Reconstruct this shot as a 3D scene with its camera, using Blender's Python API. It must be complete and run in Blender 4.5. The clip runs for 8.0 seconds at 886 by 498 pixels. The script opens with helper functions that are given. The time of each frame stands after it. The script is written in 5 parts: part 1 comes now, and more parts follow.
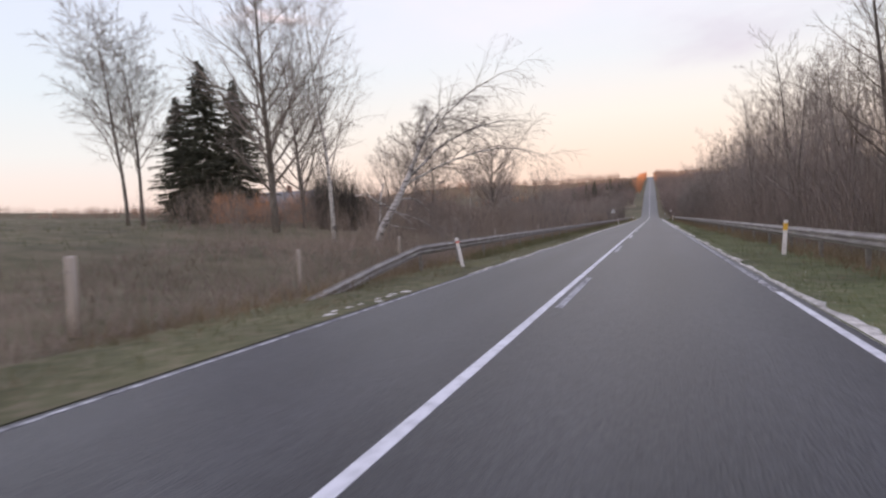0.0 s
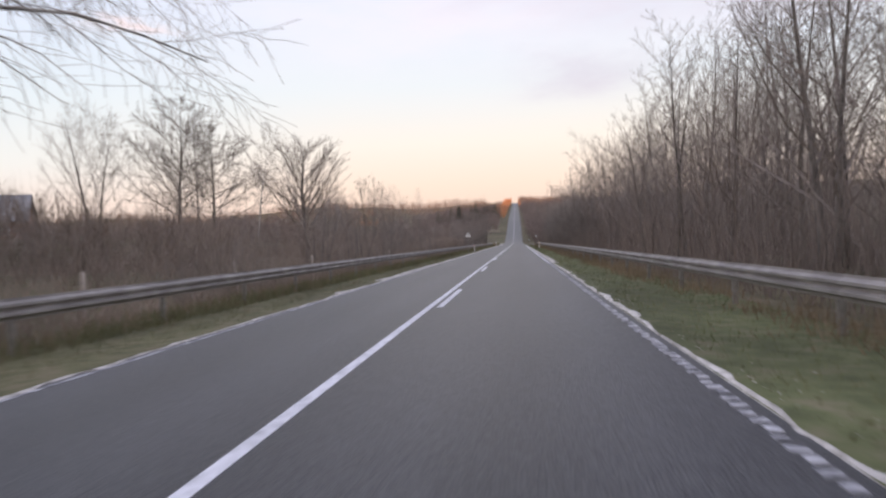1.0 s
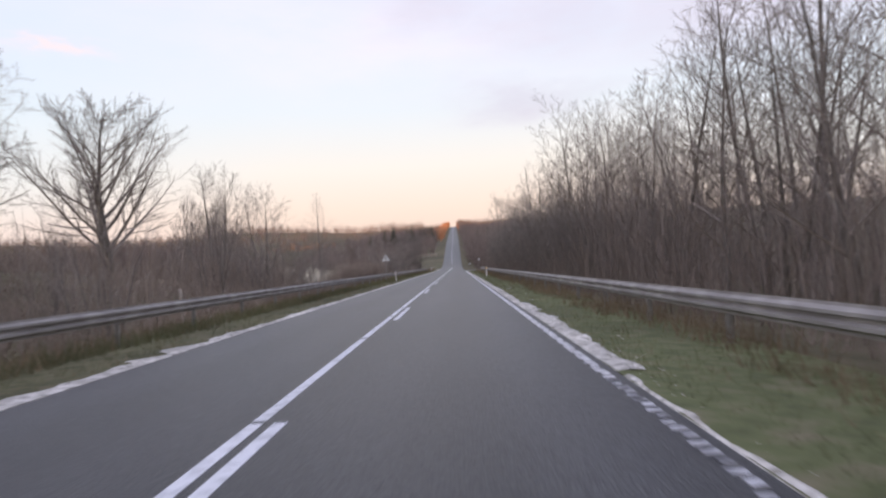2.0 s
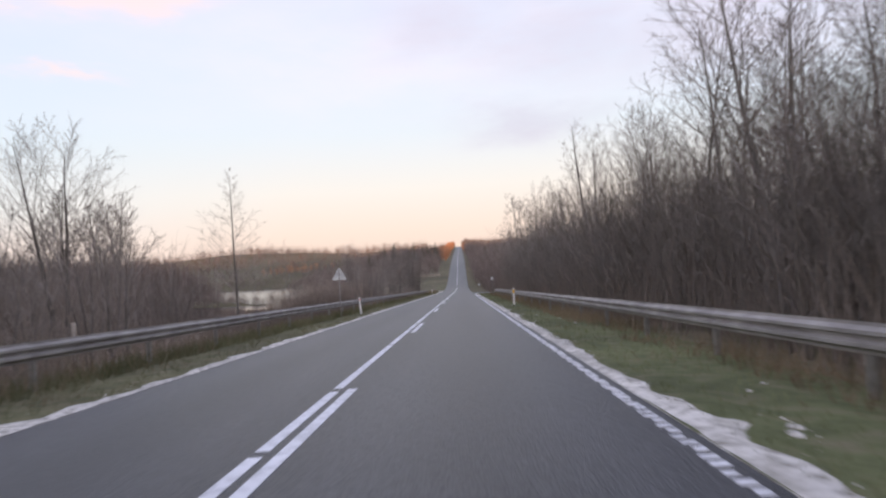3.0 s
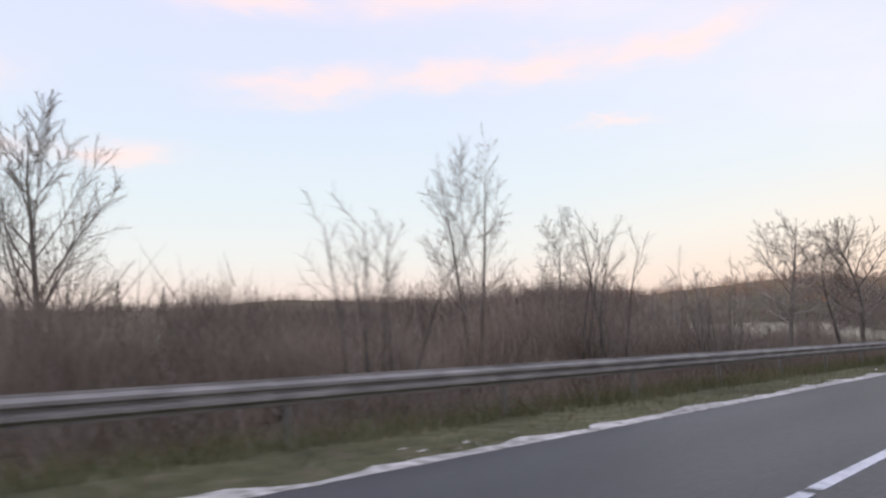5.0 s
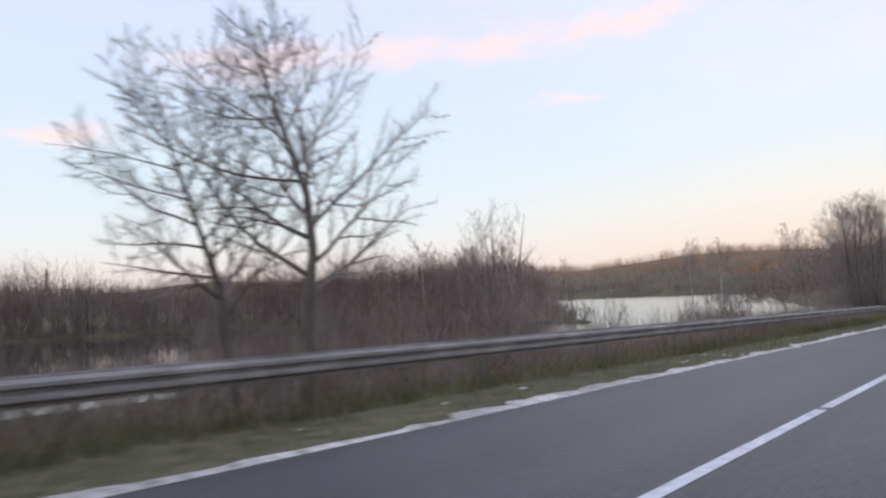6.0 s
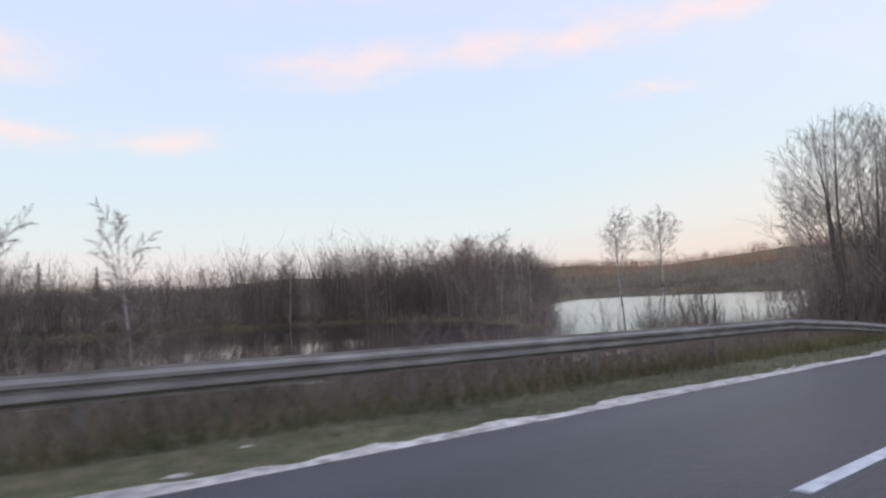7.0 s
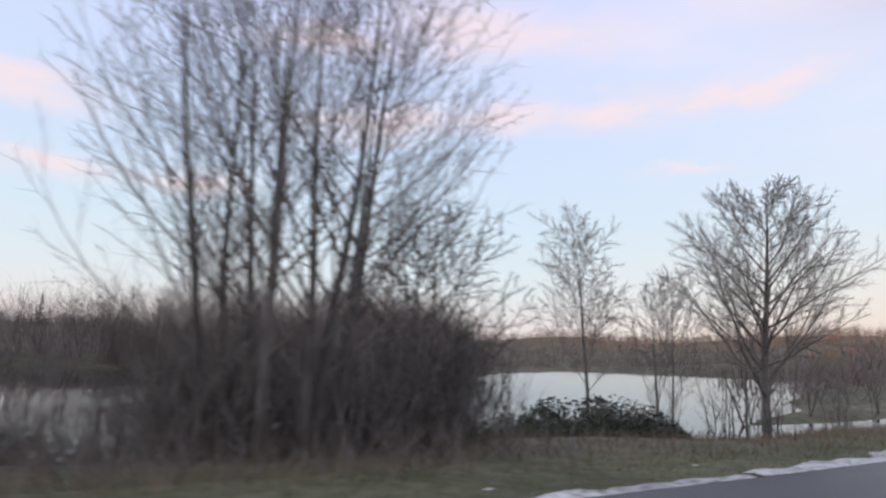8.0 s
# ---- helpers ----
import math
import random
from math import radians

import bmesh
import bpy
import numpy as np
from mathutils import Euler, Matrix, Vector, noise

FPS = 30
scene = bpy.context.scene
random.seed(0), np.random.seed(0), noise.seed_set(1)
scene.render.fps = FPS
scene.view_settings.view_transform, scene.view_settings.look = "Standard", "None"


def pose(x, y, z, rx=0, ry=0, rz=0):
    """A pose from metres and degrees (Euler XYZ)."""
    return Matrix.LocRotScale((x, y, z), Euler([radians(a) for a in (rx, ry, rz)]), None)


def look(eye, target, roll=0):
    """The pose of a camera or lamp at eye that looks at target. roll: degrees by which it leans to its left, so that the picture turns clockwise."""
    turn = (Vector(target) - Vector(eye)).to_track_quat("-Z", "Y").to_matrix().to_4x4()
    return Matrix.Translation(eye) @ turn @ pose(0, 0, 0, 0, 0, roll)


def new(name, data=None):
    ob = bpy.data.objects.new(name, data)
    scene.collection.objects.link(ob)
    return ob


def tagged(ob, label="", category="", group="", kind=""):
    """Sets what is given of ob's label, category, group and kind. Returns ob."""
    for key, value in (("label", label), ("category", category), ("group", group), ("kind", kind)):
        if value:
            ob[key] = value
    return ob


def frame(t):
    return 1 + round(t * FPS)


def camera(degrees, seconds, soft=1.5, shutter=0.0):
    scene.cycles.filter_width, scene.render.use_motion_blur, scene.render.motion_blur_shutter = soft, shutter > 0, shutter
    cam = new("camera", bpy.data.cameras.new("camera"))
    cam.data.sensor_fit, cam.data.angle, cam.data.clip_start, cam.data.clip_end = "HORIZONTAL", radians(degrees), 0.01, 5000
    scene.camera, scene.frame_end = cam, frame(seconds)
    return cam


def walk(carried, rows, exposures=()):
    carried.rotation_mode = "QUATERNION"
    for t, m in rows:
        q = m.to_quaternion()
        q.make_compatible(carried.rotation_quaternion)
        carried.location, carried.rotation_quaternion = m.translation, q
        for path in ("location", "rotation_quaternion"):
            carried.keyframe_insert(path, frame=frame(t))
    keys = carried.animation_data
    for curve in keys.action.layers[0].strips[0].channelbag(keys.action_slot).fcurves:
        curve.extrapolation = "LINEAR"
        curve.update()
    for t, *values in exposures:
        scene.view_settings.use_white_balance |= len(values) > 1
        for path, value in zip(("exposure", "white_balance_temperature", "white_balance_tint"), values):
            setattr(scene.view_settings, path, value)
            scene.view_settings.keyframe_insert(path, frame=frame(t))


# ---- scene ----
cam = camera(67.7, 8.0, soft=2.3, shutter=0.12)
PATH = [
    (0, (1.576, 0.987, 1.249), (0.965, 2.888, 1.134), -3.76),
    (0.5, (1.670, 14.354, 0.885), (1.228, 16.302, 0.782), -3.55),
    (1, (1.789, 27.752, 0.555), (1.562, 29.738, 0.488), -2.73),
    (1.5, (1.779, 41.181, 0.208), (1.691, 43.178, 0.171), -2.51),
    (2.8, (1.747, 76.239, -0.628), (1.728, 78.238, -0.575), -3.43),
    (3.1, (1.672, 84.359, -0.868), (1.588, 86.356, -0.795), -3.33),
    (3.5, (1.637, 95.203, -1.161), (1.340, 97.176, -1.019), -3.86),
    (4, (1.638, 108.786, -1.447), (0.793, 110.578, -1.166), -5.85),
    (4.2, (1.675, 114.228, -1.540), (0.667, 115.927, -1.229), -6.25),
    (5.3, (1.923, 144.246, -2.397), (0.444, 145.581, -2.213), -1.03),
    (5.6, (1.888, 152.459, -2.591), (0.467, 153.863, -2.481), -0.88),
    (6, (1.980, 163.426, -2.877), (0.636, 164.899, -2.723), -2.92),
    (6.5, (1.875, 177.163, -3.188), (0.445, 178.553, -3.032), -2.97),
    (7, (1.872, 190.931, -3.577), (0.342, 192.209, -3.420), -3.02),
    (7.5, (1.839, 204.730, -3.857), (0.288, 205.958, -3.566), -1.82),
    (8, (1.823, 218.560, -4.205), (0.282, 219.788, -3.865), 1.88),
]
EXPOSURES = [
    (0.0, 0.32, 6900, 15), (1.0, 0.32, 6850, 13), (1.7, 0.32, 6700, 13), (3.0, 0.30, 6600, 12), (3.5, 0.26, 6500, 11), (4.0, 0.16, 5750, 3), (4.2, 0.16, 5750, 3),
    (5.3, 0.32, 7000, 12), (5.6, 0.32, 6900, 11), (6.0, 0.28, 6450, 9), (6.5, 0.22, 6050, 4), (7.0, 0.21, 6350, 7), (7.5, 0.20, 6050, 4), (8.0, 0.16, 6250, 9)]
walk(cam, [(t, look(eye, target, roll)) for t, eye, target, roll in PATH], EXPOSURES)

# ---- sky, sun ----
SUN_EL, SUN_AZ = 1.6, 192.0
world = bpy.data.worlds.new("evening_sky")
scene.world = world
world.use_nodes = True
wt = world.node_tree
wn, wl = wt.nodes, wt.links
background = wn["Background"]
background.inputs["Strength"].default_value = 1.0


def wnode(kind, **values):
    n = wn.new(kind)
    for key, value in values.items():
        n.inputs[key].default_value = value
    return n


def wmath(op, a, b=None, clamp=False):
    n = wn.new("ShaderNodeMath")
    n.operation, n.use_clamp = op, clamp
    for slot, v in ((0, a), (1, b)):
        if v is None:
            continue
        if isinstance(v, (int, float)):
            n.inputs[slot].default_value = v
        else:
            wl.new(v, n.inputs[slot])
    return n.outputs[0]


def wramp(fac, stops):
    n = wn.new("ShaderNodeValToRGB")
    ramp = n.color_ramp
    while len(ramp.elements) < len(stops):
        ramp.elements.new(0.5)
    for e, (p, c) in zip(ramp.elements, stops):
        e.position, e.color = p, (*c, 1) if len(c) == 3 else c
    wl.new(fac, n.inputs[0])
    return n.outputs[0]


def wmix(fac, a, b):
    n = wn.new("ShaderNodeMix")
    n.data_type = "RGBA"
    for slot, v in ((0, fac), (6, a), (7, b)):
        if isinstance(v, (int, float)):
            n.inputs[slot].default_value = v
        elif isinstance(v, tuple):
            n.inputs[slot].default_value = (*v, 1)
        else:
            wl.new(v, n.inputs[slot])
    return n.outputs[2]


nishita = wn.new("ShaderNodeTexSky")
nishita.sky_type, nishita.sun_disc = "NISHITA", False
nishita.sun_elevation, nishita.sun_rotation = radians(SUN_EL), radians(SUN_AZ)
nishita.air_density, nishita.dust_density = 1.0, 2.0
dim = wn.new("ShaderNodeVectorMath")
dim.operation = "SCALE"
dim.inputs["Scale"].default_value = 0.12
wl.new(nishita.outputs[0], dim.inputs[0])
coord = wn.new("ShaderNodeTexCoord")
split = wn.new("ShaderNodeSeparateXYZ")
wl.new(coord.outputs["Generated"], split.inputs[0])
height = wmath("ARCSINE", split.outputs[2])
up = wmath("MULTIPLY", height, 1 / radians(60), True)
# thin high haze of a winter evening: peach at the rim, pale cyan, then lavender
veil = wramp(up, [
    (0.0, (0.86, 0.64, 0.54)), (0.06, (0.90, 0.75, 0.65)), (0.12, (0.87, 0.83, 0.78)), (0.20, (0.74, 0.82, 0.88)),
    (0.32, (0.66, 0.77, 0.94)), (0.50, (0.66, 0.72, 0.97)), (1.0, (0.60, 0.66, 0.93))])
# clouds, by bearing (degrees west of the road's heading) and height above the rim, frayed by noise
bearing = wmath("MULTIPLY", wmath("ARCTAN2", wmath("MULTIPLY", split.outputs[0], -1.0), split.outputs[1]), 180 / math.pi)
rise = wmath("MULTIPLY", height, 180 / math.pi)
veil_west = wramp(up, [
    (0.0, (0.82, 0.66, 0.60)), (0.05, (0.86, 0.76, 0.72)), (0.10, (0.79, 0.82, 0.83)), (0.18, (0.71, 0.81, 0.89)),
    (0.30, (0.66, 0.76, 0.94)), (0.50, (0.66, 0.71, 0.97)), (1.0, (0.60, 0.66, 0.93))])
westward = wmath("MULTIPLY", wmath("SUBTRACT", wmath("ABSOLUTE", bearing), 14.0), 1 / 30, True)
base = wmix(0.9, dim.outputs[0], wmix(westward, veil, veil_west))
angles = wn.new("ShaderNodeCombineXYZ")
wl.new(wmath("MULTIPLY", bearing, 0.10), angles.inputs[0])
wl.new(wmath("MULTIPLY", rise, 0.28), angles.inputs[1])
fray = wnode("ShaderNodeTexNoise", Scale=1.0, Detail=5.0, Roughness=0.6)
wl.new(angles.outputs[0], fray.inputs["Vector"])
parted = wn.new("ShaderNodeSeparateColor")
wl.new(fray.outputs["Color"], parted.inputs[0])
bearing_w = wmath("ADD", bearing, wmath("MULTIPLY", wmath("SUBTRACT", parted.outputs[0], 0.5), 14.0))
rise_w = wmath("ADD", rise, wmath("MULTIPLY", wmath("SUBTRACT", parted.outputs[1], 0.5), 5.5))


def cloud(az, el, wide, tall, tilt=0.0):
    """A soft elongated cloud; tilt: degrees it climbs for each degree towards the road."""
    u = wmath("DIVIDE", wmath("SUBTRACT", bearing_w, az), wide)
    v = wmath("DIVIDE", wmath("SUBTRACT", wmath("ADD", rise_w, wmath("MULTIPLY", wmath("SUBTRACT", bearing_w, az), tilt)), el), tall)
    q = wmath("ADD", wmath("MULTIPLY", u, u), wmath("MULTIPLY", v, v))
    return wmath("EXPONENT", wmath("MULTIPLY", q, -1.0))


def together(parts):
    total = parts[0]
    for q in parts[1:]:
        total = wmath("MAXIMUM", total, q)
    return wmath("MULTIPLY", total, wmath("ADD", wmath("MULTIPLY", parted.outputs[2], 1.3), 0.1), True)


pink = together([cloud(57, 20.5, 7, 1.15, 0.10), cloud(46, 20.9, 6, 1.0, 0.06), cloud(37, 21.2, 6, 1.0, 0.09), cloud(26, 22.2, 7, 1.1, 0.14), cloud(32, 16.4, 3, 0.45), cloud(72.8, 13.9, 4, 0.9), cloud(84, 13.6, 5, 1.0), cloud(87, 19.4, 6, 1.2),
                 cloud(47, 28, 10, 2.2), cloud(62, 26.5, 6, 1.2), cloud(110, 18, 14, 2), cloud(140, 24, 16, 3), cloud(20, 30, 8, 2.5)])
grey = together([cloud(-10, 18.5, 9, 3.0), cloud(-7.4, 12.4, 6, 1.6), cloud(0, 20.5, 8, 2.4), cloud(-24, 18, 12, 3.6), cloud(-14, 25, 20, 4), cloud(-50, 20, 22, 5), cloud(-90, 26, 25, 6), cloud(12, 27, 12, 2.5)])
pale = together([cloud(2, 19, 26, 6.0), cloud(-25, 22, 22, 8.0), cloud(20, 27, 20, 5.0), cloud(-60, 24, 26, 9.0)])
sky = wmix(wmath("MULTIPLY", pale, 0.75), base, (0.83, 0.78, 0.87))
sky = wmix(wmath("MULTIPLY", grey, 0.62), sky, (0.56, 0.53, 0.64))
sky = wmix(wmath("MULTIPLY", pink, 0.8), sky, (0.98, 0.72, 0.67))
# the afterglow round the setting sun, behind the road's start
a, b = radians(SUN_AZ), radians(SUN_EL)
sunward = wn.new("ShaderNodeVectorMath")
sunward.operation = "DOT_PRODUCT"
sunward.inputs[1].default_value = (math.sin(a) * math.cos(b), math.cos(a) * math.cos(b), math.sin(b))
wl.new(coord.outputs["Generated"], sunward.inputs[0])
glow = wmath("MULTIPLY", wmath("POWER", wmath("MAXIMUM", sunward.outputs["Value"], 0.0), 5.0), 0.75)
tint = wn.new("ShaderNodeVectorMath")
tint.operation = "SCALE"
tint.inputs[0].default_value = (1.0, 0.78, 0.62)
wl.new(glow, tint.inputs["Scale"])
lit = wn.new("ShaderNodeVectorMath")
lit.operation = "ADD"
wl.new(sky, lit.inputs[0]), wl.new(tint.outputs[0], lit.inputs[1])
wl.new(lit.outputs[0], background.inputs["Color"])

sun = new("sun", bpy.data.lights.new("sun", "SUN"))
sun.data.energy, sun.data.angle, sun.data.color = 2.6, radians(0.6), (1.0, 0.50, 0.24)
sun.matrix_world = look((0, 0, 60), (-math.sin(a) * math.cos(b), -math.cos(a) * math.cos(b), 60 - math.sin(b)))


# ---- materials ----
def material(name, stops, rough=0.85, scale=4.0, detail=6.0, bump=0.0, bump_scale=None, big=0.0, big_scale=0.15, metal=0.0, spec=0.3, stretch=(1, 1, 1), vary=0.0, coords="Object"):
    """Grain between two or more colours, blotched at a second, larger scale; vary: from one object to the next."""
    m = bpy.data.materials.new(name)
    m.use_nodes = True
    nt = m.node_tree
    n, l = nt.nodes, nt.links
    p = n["Principled BSDF"]
    p.inputs["Roughness"].default_value, p.inputs["Metallic"].default_value = rough, metal
    p.inputs["Specular IOR Level"].default_value = spec
    tc, mp = n.new("ShaderNodeTexCoord"), n.new("ShaderNodeMapping")
    mp.inputs["Scale"].default_value = stretch
    l.new(tc.outputs[coords], mp.inputs[0])
    grain = n.new("ShaderNodeTexNoise")
    grain.inputs["Scale"].default_value, grain.inputs["Detail"].default_value = scale, detail
    l.new(mp.outputs[0], grain.inputs["Vector"])
    ramp = n.new("ShaderNodeValToRGB")
    while len(ramp.color_ramp.elements) < len(stops):
        ramp.color_ramp.elements.new(0.5)
    for e, (pos, c) in zip(ramp.color_ramp.elements, stops):
        e.position, e.color = pos, (*c, 1)
    l.new(grain.outputs["Fac"], ramp.inputs[0])
    colour = ramp.outputs[0]
    factor = None
    if big:
        blot = n.new("ShaderNodeTexNoise")
        blot.inputs["Scale"].default_value, blot.inputs["Detail"].default_value = big_scale, 3.0
        l.new(mp.outputs[0], blot.inputs["Vector"])
        factor = n.new("ShaderNodeMapRange")
        factor.inputs[1].default_value, factor.inputs[2].default_value = 0.3, 0.7
        factor.inputs[3].default_value, factor.inputs[4].default_value = 1 - big, 1 + big
        l.new(blot.outputs["Fac"], factor.inputs[0])
        factor = factor.outputs[0]
    if vary:
        info, far = n.new("ShaderNodeObjectInfo"), n.new("ShaderNodeMapRange")
        far.inputs[3].default_value, far.inputs[4].default_value = 1 - vary, 1 + vary
        l.new(info.outputs["Random"], far.inputs[0])
        if factor is None:
            factor = far.outputs[0]
        else:
            both = n.new("ShaderNodeMath")
            both.operation = "MULTIPLY"
            l.new(factor, both.inputs[0]), l.new(far.outputs[0], both.inputs[1])
            factor = both.outputs[0]
    if factor is not None:
        times = n.new("ShaderNodeVectorMath")
        times.operation = "SCALE"
        l.new(colour, times.inputs[0]), l.new(factor, times.inputs["Scale"])
        colour = times.outputs[0]
    l.new(colour, p.inputs["Base Color"])
    if bump:
        rough_noise = n.new("ShaderNodeTexNoise")
        rough_noise.inputs["Scale"].default_value, rough_noise.inputs["Detail"].default_value = bump_scale or scale, 8.0
        l.new(mp.outputs[0], rough_noise.inputs["Vector"])
        bp = n.new("ShaderNodeBump")
        bp.inputs["Strength"].default_value, bp.inputs["Distance"].default_value = bump, 0.02
        l.new(rough_noise.outputs["Fac"], bp.inputs["Height"])
        l.new(bp.outputs[0], p.inputs["Normal"])
    return m


M_ASPHALT = material("worn_asphalt", [(0.3, (0.026, 0.028, 0.031)), (0.7, (0.060, 0.062, 0.066))], 0.45, 30, 8, 0.6, 60, 0.22, 0.5, spec=0.42, stretch=(1, 0.16, 1))


def wheel_tracks(m):
    """Tyres have polished the asphalt paler in two tracks of each lane; the lanes' middles stay dark."""
    n, l = m.node_tree.nodes, m.node_tree.links
    p = n["Principled BSDF"]
    grey = p.inputs["Base Color"].links[0].from_socket
    tc, xyz = n.new("ShaderNodeTexCoord"), n.new("ShaderNodeSeparateXYZ")
    l.new(tc.outputs["Object"], xyz.inputs[0])
    drift = n.new("ShaderNodeTexNoise")
    drift.inputs["Scale"].default_value = 0.05
    l.new(tc.outputs["Object"], drift.inputs["Vector"])

    def calc(op, a, b):
        q = n.new("ShaderNodeMath")
        q.operation = op
        for slot, v in ((0, a), (1, b)):
            if isinstance(v, (int, float)):
                q.inputs[slot].default_value = v
            elif v is not None:
                l.new(v, q.inputs[slot])
        return q.outputs[0]

    across = calc("ADD", calc("SUBTRACT", xyz.outputs[0], 2.05), calc("MULTIPLY", drift.outputs["Fac"], 0.5))
    wave = calc("COSINE", calc("MULTIPLY", across, 2 * math.pi / 1.75), None)
    shade = calc("SUBTRACT", 1.0, calc("MULTIPLY", wave, 0.13))
    times = n.new("ShaderNodeVectorMath")
    times.operation = "SCALE"
    l.new(grey, times.inputs[0]), l.new(shade, times.inputs["Scale"]), l.new(times.outputs[0], p.inputs["Base Color"])


wheel_tracks(M_ASPHALT)
M_PAINT = material("road_paint", [(0.25, (0.45, 0.45, 0.46)), (0.55, (0.78, 0.78, 0.80))], 0.6, 9, 8, 0.2, 40, 0.1, 0.6)
M_WORN = material("worn_road_paint", [(0.35, (0.13, 0.13, 0.135)), (0.65, (0.62, 0.62, 0.64))], 0.65, 7, 8, 0.2, 40)
M_GRAVEL = material("pale_gravel", [(0.26, (0.15, 0.135, 0.105)), (0.42, (0.46, 0.43, 0.38)), (0.58, (0.68, 0.645, 0.59)), (0.78, (0.80, 0.76, 0.71))], 0.95, 7, 8, 0.9, 25, 0.26, 0.5)
M_EARTH = material("grassy_ground", [(0.3, (0.088, 0.084, 0.044)), (0.5, (0.132, 0.117, 0.066)), (0.72, (0.19, 0.153, 0.10))], 0.95, 0.7, 8, 0.8, 9, 0.25, 0.06)
M_VERGE = material("verge_turf", [(0.28, (0.082, 0.082, 0.040)), (0.5, (0.125, 0.121, 0.060)), (0.75, (0.19, 0.155, 0.10))], 0.95, 3.0, 8, 0.8, 14, 0.28, 0.35)
M_GRASS = material("winter_grass", [(0.3, (0.105, 0.117, 0.052)), (0.7, (0.21, 0.198, 0.105))], 0.8, 0.8, 5, 0, None, 0.25, 0.12)
M_GREENVERGE = material("green_verge_turf", [(0.28, (0.080, 0.090, 0.040)), (0.5, (0.120, 0.133, 0.058)), (0.75, (0.185, 0.164, 0.10))], 0.95, 3.0, 8, 0.8, 14, 0.3, 0.35)
M_GREENGRASS = material("green_winter_grass", [(0.3, (0.105, 0.130, 0.052)), (0.7, (0.21, 0.214, 0.105))], 0.8, 0.8, 5, 0, None, 0.28, 0.3)
M_DRYGRASS = material("dry_grass", [(0.3, (0.17, 0.125, 0.075)), (0.7, (0.29, 0.22, 0.14))], 0.85, 1.0, 4, 0, None, 0.2, 0.2)
M_BRUSH = material("bare_undergrowth", [(0.3, (0.165, 0.132, 0.110)), (0.7, (0.30, 0.245, 0.205))], 0.9, 0.9, 5, 0, None, 0.3, 0.09)
# dry undergrowth a fifth paler: the haze over the west scrub, put into its colour
M_HAZED_SCRUB = material("haze_paled_dry_scrub", [(0.3, (0.20, 0.157, 0.125)), (0.7, (0.36, 0.29, 0.235))], 0.9, 0.9, 5, 0, None, 0.3, 0.09)
M_BARK = material("grey_brown_bark", [(0.3, (0.115, 0.100, 0.086)), (0.7, (0.25, 0.22, 0.188))], 0.9, 9, 6, 0.7, 14, 0.2, 0.5, stretch=(1, 1, 0.25), vary=0.2)
M_TWIG = material("grey_brown_twigs", [(0.3, (0.205, 0.172, 0.148)), (0.7, (0.34, 0.292, 0.255))], 0.9, 2, 3, 0, None, 0.15, 0.3, vary=0.18)
M_BIRCH = material("white_birch_bark", [(0.34, (0.09, 0.08, 0.07)), (0.5, (0.50, 0.47, 0.43)), (0.8, (0.62, 0.59, 0.55))], 0.75, 5, 6, 0.4, 10, 0.1, 0.5, stretch=(0.5, 0.5, 1.6), vary=0.1)
M_REDTWIG = material("reddish_birch_twigs", [(0.3, (0.19, 0.13, 0.108)), (0.7, (0.31, 0.22, 0.185))], 0.9, 2, 3, 0, None, 0.15, 0.3, vary=0.15)
M_NEEDLE = material("dark_spruce_needles", [(0.3, (0.066, 0.070, 0.052)), (0.7, (0.122, 0.120, 0.088))], 0.9, 3, 4, 0, None, 0.2, 0.4, spec=0.08, vary=0.15)
M_FAR = material("far_bare_woods", [(0.3, (0.165, 0.130, 0.112)), (0.7, (0.285, 0.228, 0.196))], 0.95, 0.12, 5, 0, None, 0.3, 0.02)
M_BEECH = material("copper_beech_leaves", [(0.3, (0.48, 0.22, 0.11)), (0.7, (0.68, 0.35, 0.19))], 0.9, 0.15, 4)
M_ZINC = material("weathered_zinc", [(0.3, (0.25, 0.228, 0.208)), (0.7, (0.42, 0.39, 0.36))], 0.75, 5, 7, 0.2, 20, 0.22, 0.8, metal=0.0, spec=0.3, stretch=(1, 0.3, 1), vary=0.06)
M_STEEL = material("dull_steel_post", [(0.3, (0.20, 0.19, 0.17)), (0.7, (0.32, 0.305, 0.28))], 0.7, 8, 6, 0.2, 20, metal=0.3)
M_WHITE = material("white_plastic", [(0.3, (0.76, 0.73, 0.71)), (0.7, (0.86, 0.84, 0.82))], 0.5, 6, 5, 0.1, 15, 0.1, 2.0)
M_AMBER = material("amber_reflector", [(0.4, (0.75, 0.42, 0.05)), (0.6, (0.85, 0.52, 0.09))], 0.3, 20, 3)
M_RED = material("red_reflector", [(0.4, (0.60, 0.10, 0.07)), (0.6, (0.72, 0.16, 0.10))], 0.35, 20, 3)
M_SIGN = material("grey_sign_back", [(0.3, (0.62, 0.62, 0.60)), (0.7, (0.74, 0.74, 0.72))], 0.5, 4, 5, 0.1, 12, 0.12, 1.5)
M_WOOD = material("weathered_fence_wood", [(0.3, (0.34, 0.29, 0.24)), (0.7, (0.56, 0.49, 0.42))], 0.9, 6, 7, 0.5, 10, 0.15, 2, stretch=(1, 1, 0.15))


